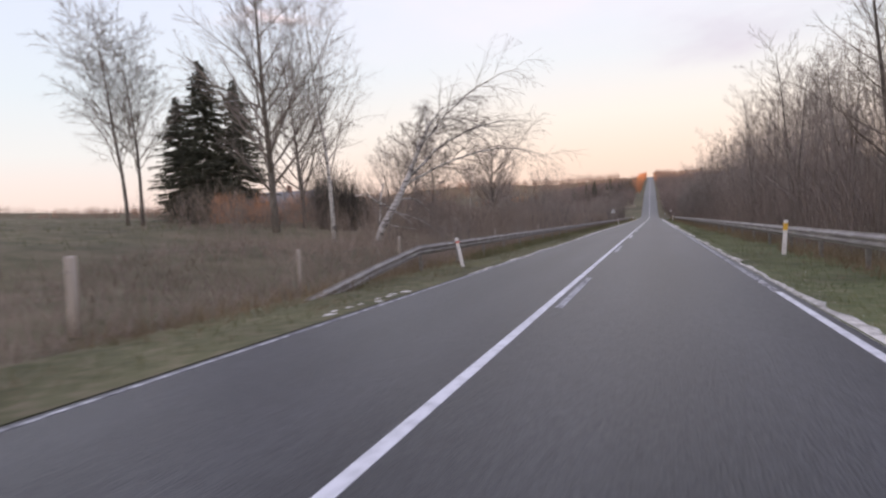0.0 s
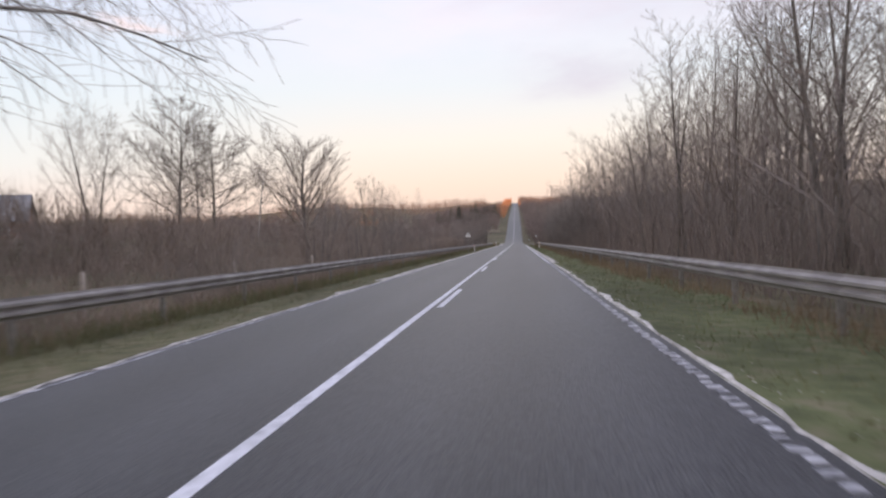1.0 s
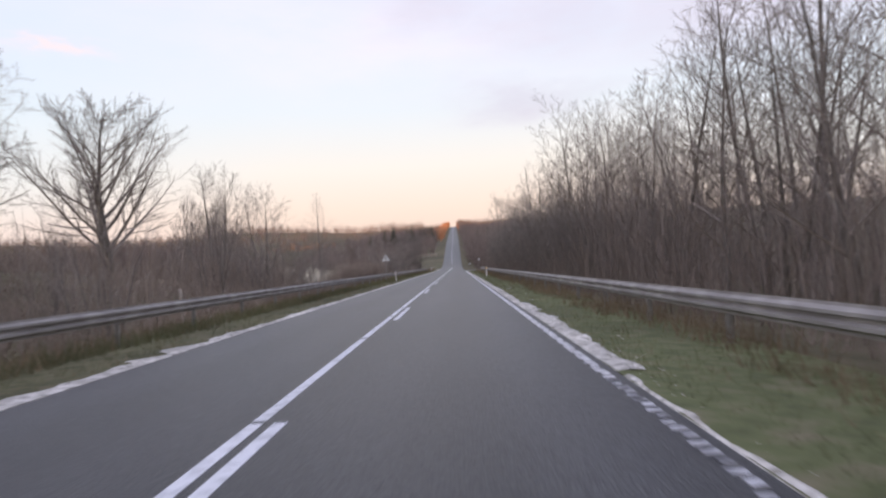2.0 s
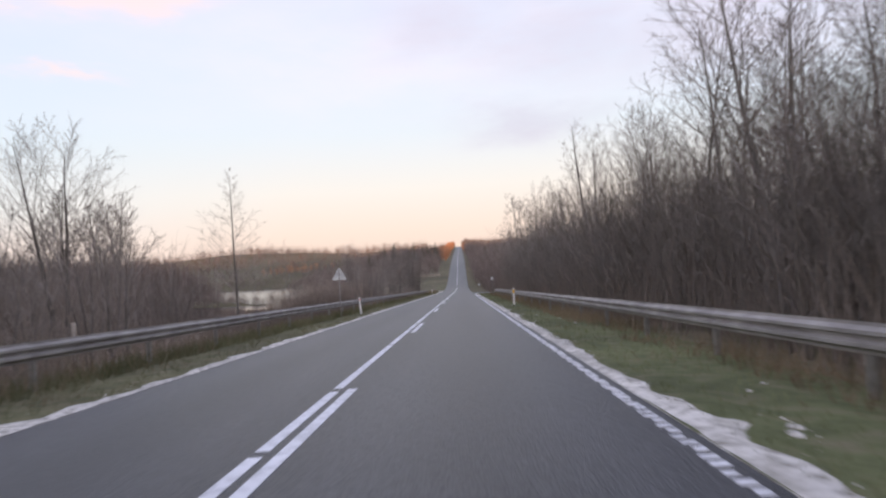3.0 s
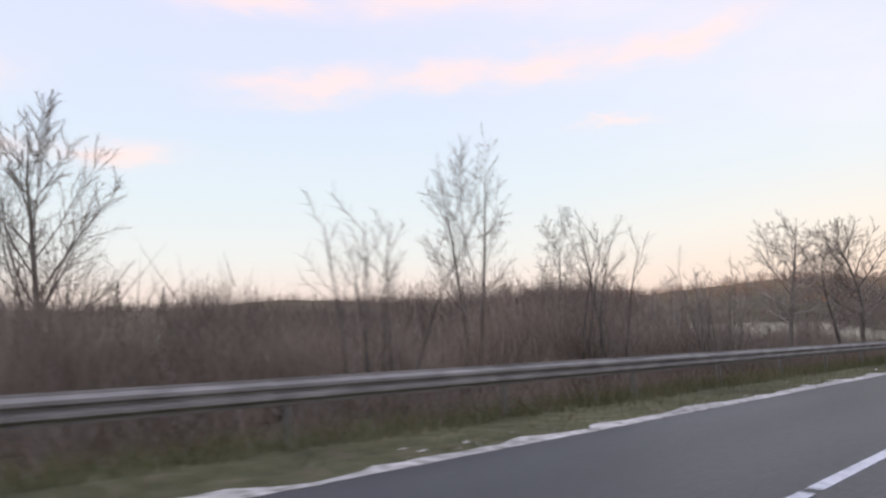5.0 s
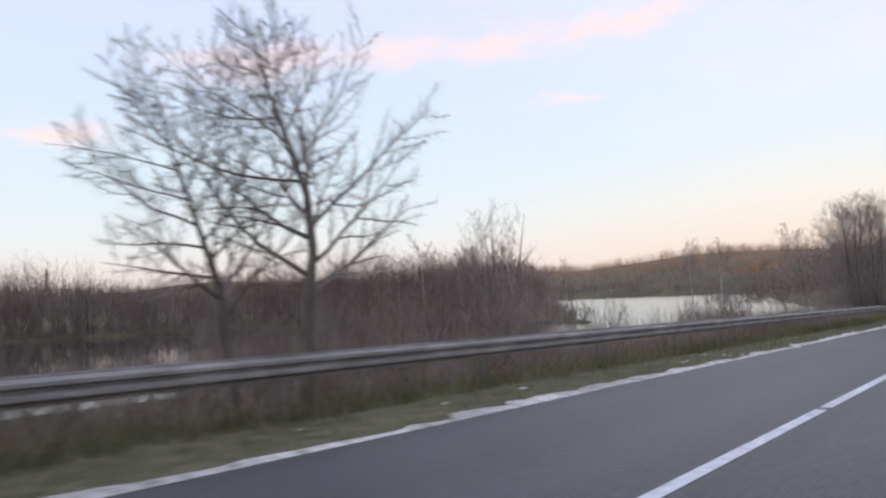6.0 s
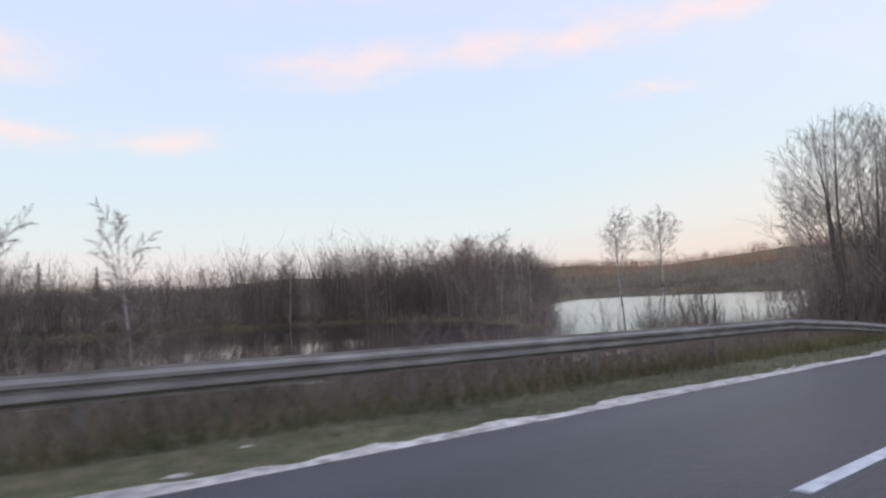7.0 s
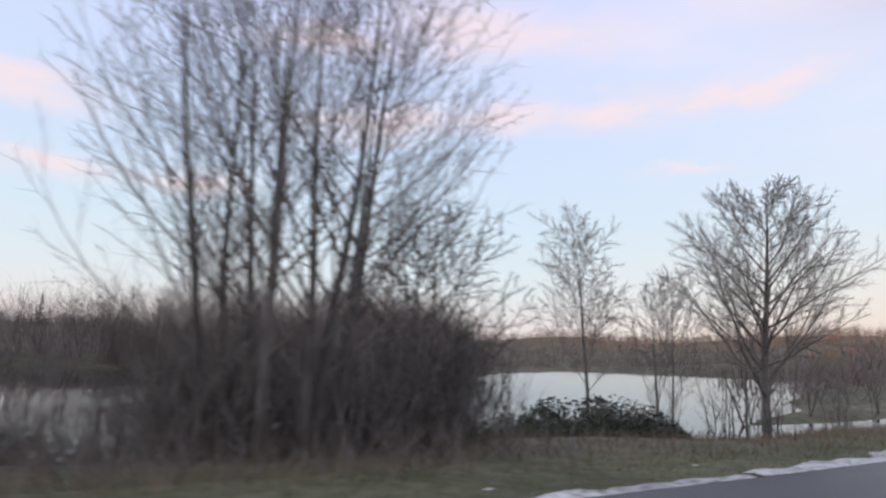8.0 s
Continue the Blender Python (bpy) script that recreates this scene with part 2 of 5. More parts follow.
def water_material():
    """Calm in the lee of the wooded point, ruffled by wind on the open lake."""
    m = bpy.data.materials.new("lake_water")
    m.use_nodes = True
    n, l = m.node_tree.nodes, m.node_tree.links
    p = n["Principled BSDF"]
    p.inputs["Base Color"].default_value = (0.018, 0.022, 0.022, 1)
    p.inputs["IOR"].default_value, p.inputs["Specular IOR Level"].default_value = 1.33, 1.0

    def node(op, a, b, clamp=False):
        q = n.new("ShaderNodeMath")
        q.operation, q.use_clamp = op, clamp
        for slot, v in ((0, a), (1, b)):
            if isinstance(v, (int, float)):
                q.inputs[slot].default_value = v
            else:
                l.new(v, q.inputs[slot])
        return q.outputs[0]

    tc, xyz = n.new("ShaderNodeTexCoord"), n.new("ShaderNodeSeparateXYZ")
    l.new(tc.outputs["Object"], xyz.inputs[0])
    patch = n.new("ShaderNodeTexNoise")
    patch.inputs["Scale"].default_value, patch.inputs["Detail"].default_value = 0.035, 4.0
    l.new(tc.outputs["Object"], patch.inputs["Vector"])
    lee = node("MULTIPLY", node("MINIMUM", node("ADD", xyz.outputs[0], 58.0), 0.0), 1.35)
    open_water = node("ADD", node("SUBTRACT", xyz.outputs[1], 228.0), lee)
    wind = node("MULTIPLY", node("ADD", open_water, node("MULTIPLY", node("SUBTRACT", patch.outputs["Fac"], 0.5), 60.0)), 1 / 22, True)
    l.new(node("ADD", node("MULTIPLY", wind, 0.09), 0.03), p.inputs["Roughness"])
    ripple = n.new("ShaderNodeTexNoise")
    ripple.inputs["Scale"].default_value, ripple.inputs["Detail"].default_value = 1.2, 4.0
    l.new(tc.outputs["Object"], ripple.inputs["Vector"])
    bp = n.new("ShaderNodeBump")
    bp.inputs["Distance"].default_value = 0.03
    l.new(node("ADD", node("MULTIPLY", wind, 0.35), 0.05), bp.inputs["Strength"])
    l.new(ripple.outputs["Fac"], bp.inputs["Height"])
    # ruffled water's normals tilt evenly towards the road, to mirror higher, brighter sky
    lean, total, unit = n.new("ShaderNodeVectorMath"), n.new("ShaderNodeVectorMath"), n.new("ShaderNodeVectorMath")
    lean.operation, total.operation, unit.operation = "SCALE", "ADD", "NORMALIZE"
    lean.inputs[0].default_value = (0.030, -0.036, 0.0)
    l.new(wind, lean.inputs["Scale"]), l.new(lean.outputs[0], total.inputs[0]), l.new(bp.outputs[0], total.inputs[1])
    l.new(total.outputs[0], unit.inputs[0]), l.new(unit.outputs[0], p.inputs["Normal"])
    return m


M_WATER = water_material()


# ---- mesh helpers ----
class Shape:
    """Vertices and faces of one mesh."""

    def __init__(self):
        self.v, self.f = [], []

    def tube(self, pts, radii, k, cap=True):
        axis = (pts[-1] - pts[0])
        side = axis.cross(Vector((0.31, 0.87, 0.39)))
        if side.length < 1e-6:
            side = axis.cross(Vector((1, 0, 0)))
        side.normalize()
        other = axis.cross(side).normalized()
        first = len(self.v)
        for p, r in zip(pts, radii):
            for i in range(k):
                q = 2 * math.pi * i / k
                self.v.append(p + side * (r * math.cos(q)) + other * (r * math.sin(q)))
        for j in range(len(pts) - 1):
            for i in range(k):
                a0, b0 = first + j * k + i, first + j * k + (i + 1) % k
                self.f.append((a0, b0, b0 + k, a0 + k))
        if cap:
            self.f.append(tuple(range(first, first + k))[::-1])
            self.f.append(tuple(range(len(self.v) - k, len(self.v))))

    def spike(self, foot, tip, r):
        """A thin twig that tapers to a point."""
        axis = tip - foot
        side = axis.orthogonal().normalized()
        other = axis.cross(side).normalized()
        i = len(self.v)
        self.v += [foot + side * r, foot + (other * 0.87 - side * 0.5) * r, foot - (other * 0.87 + side * 0.5) * r, tip]
        self.f += [(i, i + 1, i + 3), (i + 1, i + 2, i + 3), (i + 2, i, i + 3)]

    def box(self, x0, x1, y0, y1, z0, z1):
        i = len(self.v)
        self.v += [Vector((x, y, z)) for x in (x0, x1) for y in (y0, y1) for z in (z0, z1)]
        self.f += [tuple(i + q for q in face) for face in ((0, 1, 3, 2), (4, 6, 7, 5), (0, 4, 5, 1), (2, 3, 7, 6), (0, 2, 6, 4), (1, 5, 7, 3))]

    def mesh(self, name, mat, smooth=False):
        me = bpy.data.meshes.new(name)
        me.from_pydata([tuple(v) for v in self.v], [], self.f)
        if smooth:
            me.polygons.foreach_set("use_smooth", [True] * len(me.polygons))
        me.materials.append(mat)
        me.update()
        return me


def array_mesh(name, verts, faces, mat):
    me = bpy.data.meshes.new(name)
    me.from_pydata(verts.tolist(), [], faces.tolist())
    me.materials.append(mat)
    return me


def part(name, me, parent, label="", m=None):
    ob = new(name, me)
    ob.parent = parent
    if m is not None:
        ob.matrix_local = m
    return tagged(ob, label)


# ---- the lie of the land ----
# the rise behind y = -100 is an unseen, added ridge shading the valley
PROFILE_Y = np.array([-600, -260, -100, 0, 60, 120, 180, 230, 262, 290, 330, 400, 500, 650, 800, 950, 1050, 1250, 2500.0])
PROFILE_Z = np.array([40, 27, 3.6, 0, -1.5, -3.0, -4.5, -5.75, -6.3, -6.0, -3.4, 2.4, 7.6, 15.0, 22.5, 29.0, 31.5, 32, 30.0])


def road_z(y):
    """Height of the road's crown: down to the lake, then up the long hill."""
    y = np.asarray(y, float)
    out = np.interp(y, PROFILE_Y, PROFILE_Z)
    soft = (y > 215) | (y < -20)
    span = np.linspace(-16, 16, 9)
    smoothed = np.mean([np.interp(y + q, PROFILE_Y, PROFILE_Z) for q in span], 0)
    return np.where(soft, smoothed, out)


def step(v, lo, hi):
    q = np.clip((np.asarray(v, float) - lo) / (hi - lo), 0, 1)
    return q * q * (3 - 2 * q)


LAKE = -7.0


def lake_depth(x, y):
    """How far inside the lake's shore a place lies, in metres; negative on land."""
    wob = 3.0 * np.sin(y * 0.071 + 1.3) + 2.0 * np.sin(y * 0.19)
    near = -13.5 - 0.36 * np.maximum(y - 246, 0) + 0.35 * wob * step(y, 150, 175)
    west = -178 + 2 * wob - 150 * step(y, 285, 400)
    inside = np.minimum(np.minimum(near - x, x - west), np.minimum(y - 149 - 0.25 * (-x - 14) - 3 * np.sin(x * 0.13), 560 + 3 * wob - y - 14 * np.sin(x * 0.03)))
    # a wooded point: its south shore sweeps round a bay, its far side slants away to the north-west
    south = np.interp(x, [-210, -152, -141, -130, -115, -95, -75, -58, -44, -34], [140, 196, 217, 245, 262, 266, 262, 251, 242, 420]) + 1.5 * np.sin(x * 0.31)
    point = np.minimum(y - south, (243 + 1.1 * (-44 - x) - y) * 0.67)
    return np.minimum(inside, -np.clip(point, -40, 26))


def land(x, y):
    """Ground height."""
    x, y = np.broadcast_arrays(np.asarray(x, float), np.asarray(y, float))
    zr = road_z(y)
    rough = 0.12 * np.sin(x * 0.9 + y * 0.37) + 0.16 * np.sin(x * 0.23 - y * 0.31) + 0.3 * np.sin(x * 0.07 + y * 0.045)
    d = np.maximum(-x - 5.6, 0)
    # west side: a field that climbs away from the road, before the lake
    field = zr - 0.10 - 0.12 * np.minimum(d, 2) + 0.125 * np.clip(d - 2, 0, 18) + 0.068 * np.clip(d - 20, 0, 130)
    inside = lake_depth(x, y)
    out = np.maximum(-inside, 0)
    far = (0.055 * np.clip(out - 12, 0, 120) + 0.075 * np.clip(out - 120, 0, 170)) * (1 + 0.75 * step(y, 400, 560) + 0.25 * np.sin(x * 0.021 + y * 0.008) * step(out, 40, 140))
    shore = LAKE + 0.25 + np.minimum(out * 0.16, 1.0) + far - np.minimum(np.maximum(inside, 0) * 0.12, 1.6) - 0.5 * step(inside, -1, 2)
    slope = 0.75 - 0.55 * step(y, 195, 220)
    bank = np.maximum(zr - 0.10 - 0.03 * d - slope * np.maximum(d - 3.8, 0), LAKE - 0.25)
    low = bank + (shore - bank) * step(d, 8, 12)
    blend = step(y + 0.25 * d, 100, 142)
    left = field + (low - field) * blend
    hill = step(y, 300, 420) * np.exp(-np.maximum(d - 4, 0) / 120.0) * step(out, 0, 45)
    left = left + (zr - 0.3 + 0.02 * d - left) * hill
    e = np.maximum(x - 5.8, 0)
    right = zr - 0.12 - 0.15 * np.minimum(e, 2) + 0.015 * e + 0.008 * np.clip(e - 60, 0, 200)
    z = np.where(x < 0, left, right)
    z = z + rough * step(np.abs(x), 6.5, 12) * np.where(inside > -2, 0.2, 1)
    verge = np.where(x < 0, zr - 0.075 - 0.02 * np.clip(-x - 3.3, 0, 2.3), zr - 0.035 - 0.04 * np.clip(x - 3.7, 0, 2))
    near = 1 - step(np.abs(x), 5.3, 6.3)
    z = z + (verge - z) * near
    bed = np.where(x < 0, x > -3.25, x < 3.47)
    return np.where(bed, zr - 0.35, z)


def ground_at(x, y):
    return float(land(x, y))


def ground_sheet():
    xs = np.unique(np.concatenate([
        -np.geomspace(14, 2600, 64), -np.arange(6, 14.1, 0.8), np.array([-5.6, -5.2, -4.7, -4.2, -3.8, -3.45, -3.26, -3.24, 3.46, 3.48, 3.7, 3.95, 4.3, 4.8, 5.3, 5.8]),
        np.arange(6.4, 15, 1.0), np.geomspace(15, 2600, 44)]))
    ys = np.unique(np.concatenate([-np.geomspace(10, 2600, 40), np.arange(-8, 300, 2.5), np.arange(300, 520, 6.0), np.geomspace(520, 3600, 50)]))
    gx, gy = np.meshgrid(xs, ys)
    gz = land(gx, gy)
    verts = np.stack([gx, gy, gz], -1).reshape(-1, 3)
    nx, ny = len(xs), len(ys)
    i = (np.arange(ny - 1)[:, None] * nx + np.arange(nx - 1)[None]).ravel()
    faces = np.stack([i, i + 1, i + 1 + nx, i + nx], -1)
    me = array_mesh("ground", verts, faces, M_EARTH)
    me.polygons.foreach_set("use_smooth", [True] * len(me.polygons))
    return tagged(new("ground", me), "green and brown winter grass on rolling ground", "ground", kind="structure")


ground_sheet()


def lake_sheet():
    s = Shape()
    s.box(-420, -9.5, 128, 640, LAKE - 0.02, LAKE)
    return tagged(new("water", s.mesh("water", M_WATER)), "still dark lake mirroring the pale evening sky", "lake", kind="structure")


lake_sheet()


# ---- the road ----
def ribbon(name, cross, ys, mat, wobble=None):
    """A strip along the road; cross: (x, drop below the crown) across it."""
    s = Shape()
    for j, y in enumerate(ys):
        z = float(road_z(y))
        for i, (x, dz) in enumerate(cross):
            off = wobble(i, y) if wobble else 0
            s.v.append(Vector((x + off, y, z + dz)))
    k = len(cross)
    for j in range(len(ys) - 1):
        for i in range(k - 1):
            q = j * k + i
            s.f.append((q, q + 1, q + 1 + k, q + k))
    return s.mesh(name, mat)


ROAD_YS = list(np.arange(-40, 520, 2.5)) + list(np.linspace(520, 1700, 120))
LEFT, RIGHT = -3.22, 3.47
road = tagged(new("road", ribbon("road", [(LEFT, -0.45), (LEFT, -0.052), (-1.5, -0.02), (0, 0), (1.7, 0), (RIGHT, -0.012), (RIGHT, -0.45)], ROAD_YS, M_ASPHALT)),
              "grey worn two-lane asphalt country road with painted lines", "road", kind="structure")


def crown(x):
    return float(np.interp(x, [LEFT, -1.5, 0, 1.7, RIGHT], [-0.052, -0.02, 0, 0, -0.012]))


def stripe(name, x0, x1, y0, y1, mat, label=""):
    ys = list(np.arange(y0, y1, 5.0)) + [y1]
    me = ribbon(name, [(x0, crown(x0) - 0.004), (x0, crown(x0) + 0.005), (x1, crown(x1) + 0.005), (x1, crown(x1) - 0.004)], ys, mat)
    return part(name, me, road, label)


DASH_END, DASH_LEN = 0.21, 4.72
for k in range(-2, 19):
    far_end = DASH_END + 15 * k
    stripe("lane_dash", 0.15, 0.27, far_end - DASH_LEN, far_end, M_WORN if k < 3 else M_PAINT, "short worn white dash" if k < 3 else "short white dash")
    # the solid line is laid in lengths with small breaks
    breaks = [far_end - 15 + 0.1, far_end - 8.4, far_end - 3.2, far_end]
    if k < 5:
        breaks = [far_end - 15 + 0.0, far_end]
    for y0, y1 in zip(breaks, breaks[1:]):
        stripe("centre_line", -0.06, 0.06, y0, y1 - (0.18 if k >= 5 else 0.0), M_PAINT, "white centre line")
stripe("centre_line", -0.06, 0.06, 288, 1200, M_PAINT, "white centre line")
stripe("edge_line", -3.13, -3.06, -30, 60, M_WORN, "thin worn white edge line")
stripe("edge_line", 3.28, 3.38, 165, 172, M_PAINT, "white edge line")
stripe("edge_line", 3.28, 3.37, -30, 12, M_PAINT, "white edge line")


def rumble_line(first, last, mat, label):
    s = Shape()
    for j in range(first, last):
        y = 12 + j * 0.2
        z = float(road_z(y)) - 0.010
        wear = (j * 0.618) % 1.0
        s.box(3.25 + 0.03 * (wear > 0.7), 3.37 - 0.03 * (wear < 0.2), y, y + 0.08 + 0.04 * wear, z - 0.01, z + 0.008)
    return tagged(part("rumble_line", s.mesh("rumble_line", mat), road, label), kind="stuff")


rumble_line(0, 248, M_WORN, "worn edge line of raised white bars")
rumble_line(248, 799, M_PAINT, "edge line of raised white bars")


def gravel_strip(name, x0, x1, y0, y1, seed, height, narrow=0.0, ragged=1.0):
    rng = random.Random(seed)
    ys = list(np.arange(y0, y1, 0.3))
    edge = [0.0] * len(ys)
    for j in range(1, len(ys)):
        edge[j] = 0.6 * edge[j - 1] + rng.uniform(-0.10, 0.10) + (rng.uniform(-0.26, 0.26) if rng.random() < 0.2 else 0)
    at = dict(zip(ys, [ragged * q for q in edge]))
    sign = 1 if x0 > 0 else -1
    me = ribbon(name, [(x0, height - 0.05), (x0, height + 0.012), ((x0 + x1) / 2, height + 0.03), (x1, height + 0.012), (x1 + sign * 0.1, height - 0.06)], ys, M_GRAVEL,
                lambda i, y: at[y] * (0.0, 0.06, 0.4, 1.0, 1.2)[i] - narrow * (1 - float(step(y, y0, y0 + 14))) * (x1 - x0) * (0.0, 0.0, 0.5, 1.0, 1.0)[i])
    return tagged(new(name, me), "uneven pale gravel strip along the asphalt's edge", "gravel", kind="structure")


gravel_strip("gravel_strip", LEFT - 0.005, -3.55, 52, 229, 4, -0.058)
gravel_strip("gravel_strip", LEFT - 0.005, -4.6, 229, 252, 8, -0.056, 0.74)
gravel_strip("gravel_strip", LEFT - 0.005, -3.26, 18, 52, 5, -0.062)
gravel_strip("gravel_strip", RIGHT + 0.005, 3.60, -22, 62, 7, -0.026, 0.0, 0.45)
gravel_strip("gravel_strip", RIGHT + 0.005, 3.79, 62, 176, 6, -0.022, 0.0, 0.7)


def turf(name, x0, x1, y0, y1, mat, label):
    """The mown verge: a sheet just over the ground."""
    xs, ys = np.linspace(x0, x1, 7), np.arange(y0, y1, 2.0)
    gx, gy = np.meshgrid(xs, ys)
    lift = 0.015 * np.minimum(1, np.abs(np.abs(gx) - abs(x1)) / 0.4) + 0.02 * np.sin(gx * 7 + gy * 1.3) * np.sin(gy * 0.7) * (np.abs(gx - x0) > 0.2)
    gz = land(gx + np.where(np.abs(gx - x0) < 0.01, math.copysign(0.02, x0), 0), gy) + 0.012 + np.where(np.abs(gx - x1) < 0.01, -0.05, lift)
    nx = len(xs)
    i = (np.arange(len(ys) - 1)[:, None] * nx + np.arange(nx - 1)[None]).ravel()
    me = array_mesh(name, np.stack([gx, gy, gz], -1).reshape(-1, 3), np.stack([i, i + 1, i + 1 + nx, i + nx], -1), mat)
    return tagged(new(name, me), label, "verge", kind="structure")


turf("verge", -3.25, -6.3, -30, 300, M_VERGE, "olive winter turf of the road verge by the lake")
turf("verge", 3.48, 6.6, -30, 176, M_GREENVERGE, "green winter turf of the road verge by the wood")


def side_road():
    """A road that leaves to the east where the rail ends."""
    s = Shape()
    n = 14
    for j in range(n + 1):
        x = 3.4 + (j / n) ** 1.6 * 60
        flare = 7 * math.exp(-(x - 3.4) / 3.5)
        for y in (181 - flare * 0.7, 188 + flare * 0.7):
            z = max(float(road_z(y)) - 0.03 + 0.0 * x, float(land(min(x, 60) + 0.5, y)) + 0.05) if x > 4.5 else float(road_z(y)) - 0.02
            s.v.append(Vector((x, y, z)))
    for j in range(n):
        s.f.append((2 * j, 2 * j + 2, 2 * j + 3, 2 * j + 1))
    return tagged(new("side_road", s.mesh("side_road", M_ASPHALT)), "narrow asphalt side road joining between the trees", "road", kind="structure")


side_road()


# ---- guard rails ----
SLOPE = -0.025
W_PROFILE = [(0.0, 0.0), (0.0, 0.035), (0.075, 0.075), (0.075, 0.115), (0.015, 0.145), (0.015, 0.175), (0.075, 0.205), (0.075, 0.245), (0.0, 0.285), (0.0, 0.32)]


def beam_mesh(length, side, drop=0.0):
    """One length of corrugated rail; side: +1 faces +x; drop: how far its far end sinks."""
    s = Shape()
    back = [(x - 0.006, z) for x, z in W_PROFILE][::-1]
    ring = [(side * x, z) for x, z in W_PROFILE + back]
    for y, dz in ((0, 0), (length * 0.5, -drop * 0.42), (length + 0.08, -drop)):
        for x, z in ring:
            s.v.append(Vector((x, y, z + dz + y * SLOPE)))
    k = len(ring)
    for j in range(2):
        for i in range(k):
            s.f.append((j * k + i, j * k + (i + 1) % k, (j + 1) * k + (i + 1) % k, (j + 1) * k + i))
    s.f += [tuple(range(k))[::-1], tuple(range(2 * k, 3 * k))]
    return s.mesh("beam", M_ZINC)


def post_mesh():
    s = Shape()
    s.box(-0.05, 0.05, -0.004, 0.004, -0.9, 0.30)
    s.box(-0.05, -0.042, -0.028, 0.028, -0.9, 0.30)
    s.box(0.042, 0.05, -0.028, 0.028, -0.9, 0.30)
    return s.mesh("post", M_STEEL)


def guardrail(x, top, y0, y1, side, ramps, label):
    """Beams of 4 m on steel posts; ramps: metres over which it sinks into the ground at each end."""
    rail = tagged(new("guardrail"), label, "guardrail", "guard rails along the road")
    rail.location = (x, y0, SLOPE * y0 + top - 0.32)
    whole, post = beam_mesh(4.0, side), post_mesh()
    n = int(round((y1 - y0) / 4))
    for j in range(n):
        y = 4.0 * j
        part("beam", whole, rail, "", pose(0.003 * (j % 2), y, y * SLOPE))
        part("post", post, rail, "dull steel post", pose(-side * 0.065, y + 0.3, (y + 0.3) * SLOPE))
    start, end = ramps
    if start:
        me = beam_mesh(start, side, 0.45)
        ob = part("end_ramp", me, rail, "rail end sinking into the grass")
        ob.matrix_local = Matrix.Diagonal((1, -1, 1, 1)) @ Matrix.Translation((0.002, 0, 0))
        ob.data.flip_normals()
    if end:
        part("end_ramp", beam_mesh(end, side, 0.55), rail, "rail end sinking into the grass", pose(0.002, 4.0 * n, 4.0 * n * SLOPE))
    return rail


guardrail(-5.32, 0.745, 20.0, 208.0, 1, (7.0, 8.8), "grey galvanised guard rail behind the grass verge by the lake")
guardrail(5.62, 0.67, -24.0, 160.0, -1, (0, 8.0), "grey galvanised guard rail in front of the bare wood")


# ---- roadside posts and sign ----
def marker_post(x, y, lean, reflector, rlabel, label):
    thing = tagged(new("marker_post"), label, "marker post", "white marker posts along the road")
    z = ground_at(x, y)
    thing.matrix_world = pose(x, y, z - 0.02, lean[0], lean[1], 0)
    s = Shape()
    outline = [(-0.06, -0.035), (0.06, -0.035), (0.05, 0.035), (-0.05, 0.035)]
    for h, k, tilt in ((-0.15, 1.0, 0), (0.86, 0.92, 0), (0.98, 0.88, 0.045)):
        for px, py in outline:
            s.v.append(Vector((px * k, py * k, h + tilt * (1 if py < 0 else -0.3))))
    for j in range(2):
        for i in range(4):
            s.f.append((4 * j + i, 4 * j + (i + 1) % 4, 4 * j + 4 + (i + 1) % 4, 4 * j + 4 + i))
    s.f += [(3, 2, 1, 0), (8, 9, 10, 11)]
    part("post", s.mesh("post", M_WHITE), thing, "white plastic body with slanted top")
    b = Shape()
    if reflector is M_AMBER:
        b.box(-0.057, 0.057, -0.040, 0.036, 0.74, 0.93)
    else:
        b.box(-0.057, 0.057, -0.040, 0.036, 0.85, 0.90)
    part("reflector", b.mesh("reflector", reflector), thing, rlabel)
    return thing


L_LEFT = "white plastic marker post with red band on the grass verge"
L_RIGHT = "white plastic marker post with amber top on the grass verge"
marker_post(-4.4, 21.6, (0, -9, 0), M_RED, "narrow red band", "leaning white plastic marker post with red band")
marker_post(-4.33, 120.5, (0, -4, 0), M_RED, "narrow red band", L_LEFT)
marker_post(-4.5, 217.1, (0, -1.5, 0), M_RED, "narrow red band", L_LEFT)
marker_post(5.0, 21.5, (0, 5, 0), M_AMBER, "amber reflector", L_RIGHT)
marker_post(4.68, 120.8, (0, 1, 0), M_AMBER, "amber reflector", L_RIGHT)


def rounded_triangle(side, thick):
    """A warning triangle standing on its base, seen along y."""
    s, r, n = Shape(), side * 0.06, 5
    tall = side * math.sqrt(3) / 2
    corners = [(0, tall * 2 / 3, 90), (-side / 2, -tall / 3, 210), (side / 2, -tall / 3, 330)]
    ring = []
    for cx, cz, mid in corners:
        inset = Vector((-cx, 0, -cz)).normalized() * 2 * r
        for i in range(n):
            q = radians(mid - 60 + 120 * i / (n - 1))
            ring.append((cx + inset.x + r * math.cos(q), cz + inset.z + r * math.sin(q)))
    for y in (-thick / 2, thick / 2):
        s.v += [Vector((x, y, z)) for x, z in ring]
    k = len(ring)
    s.f += [tuple(range(k)), tuple(range(k, 2 * k))[::-1]]
    s.f += [(i, i + k, (i + 1) % k + k, (i + 1) % k) for i in range(k)]
    return s


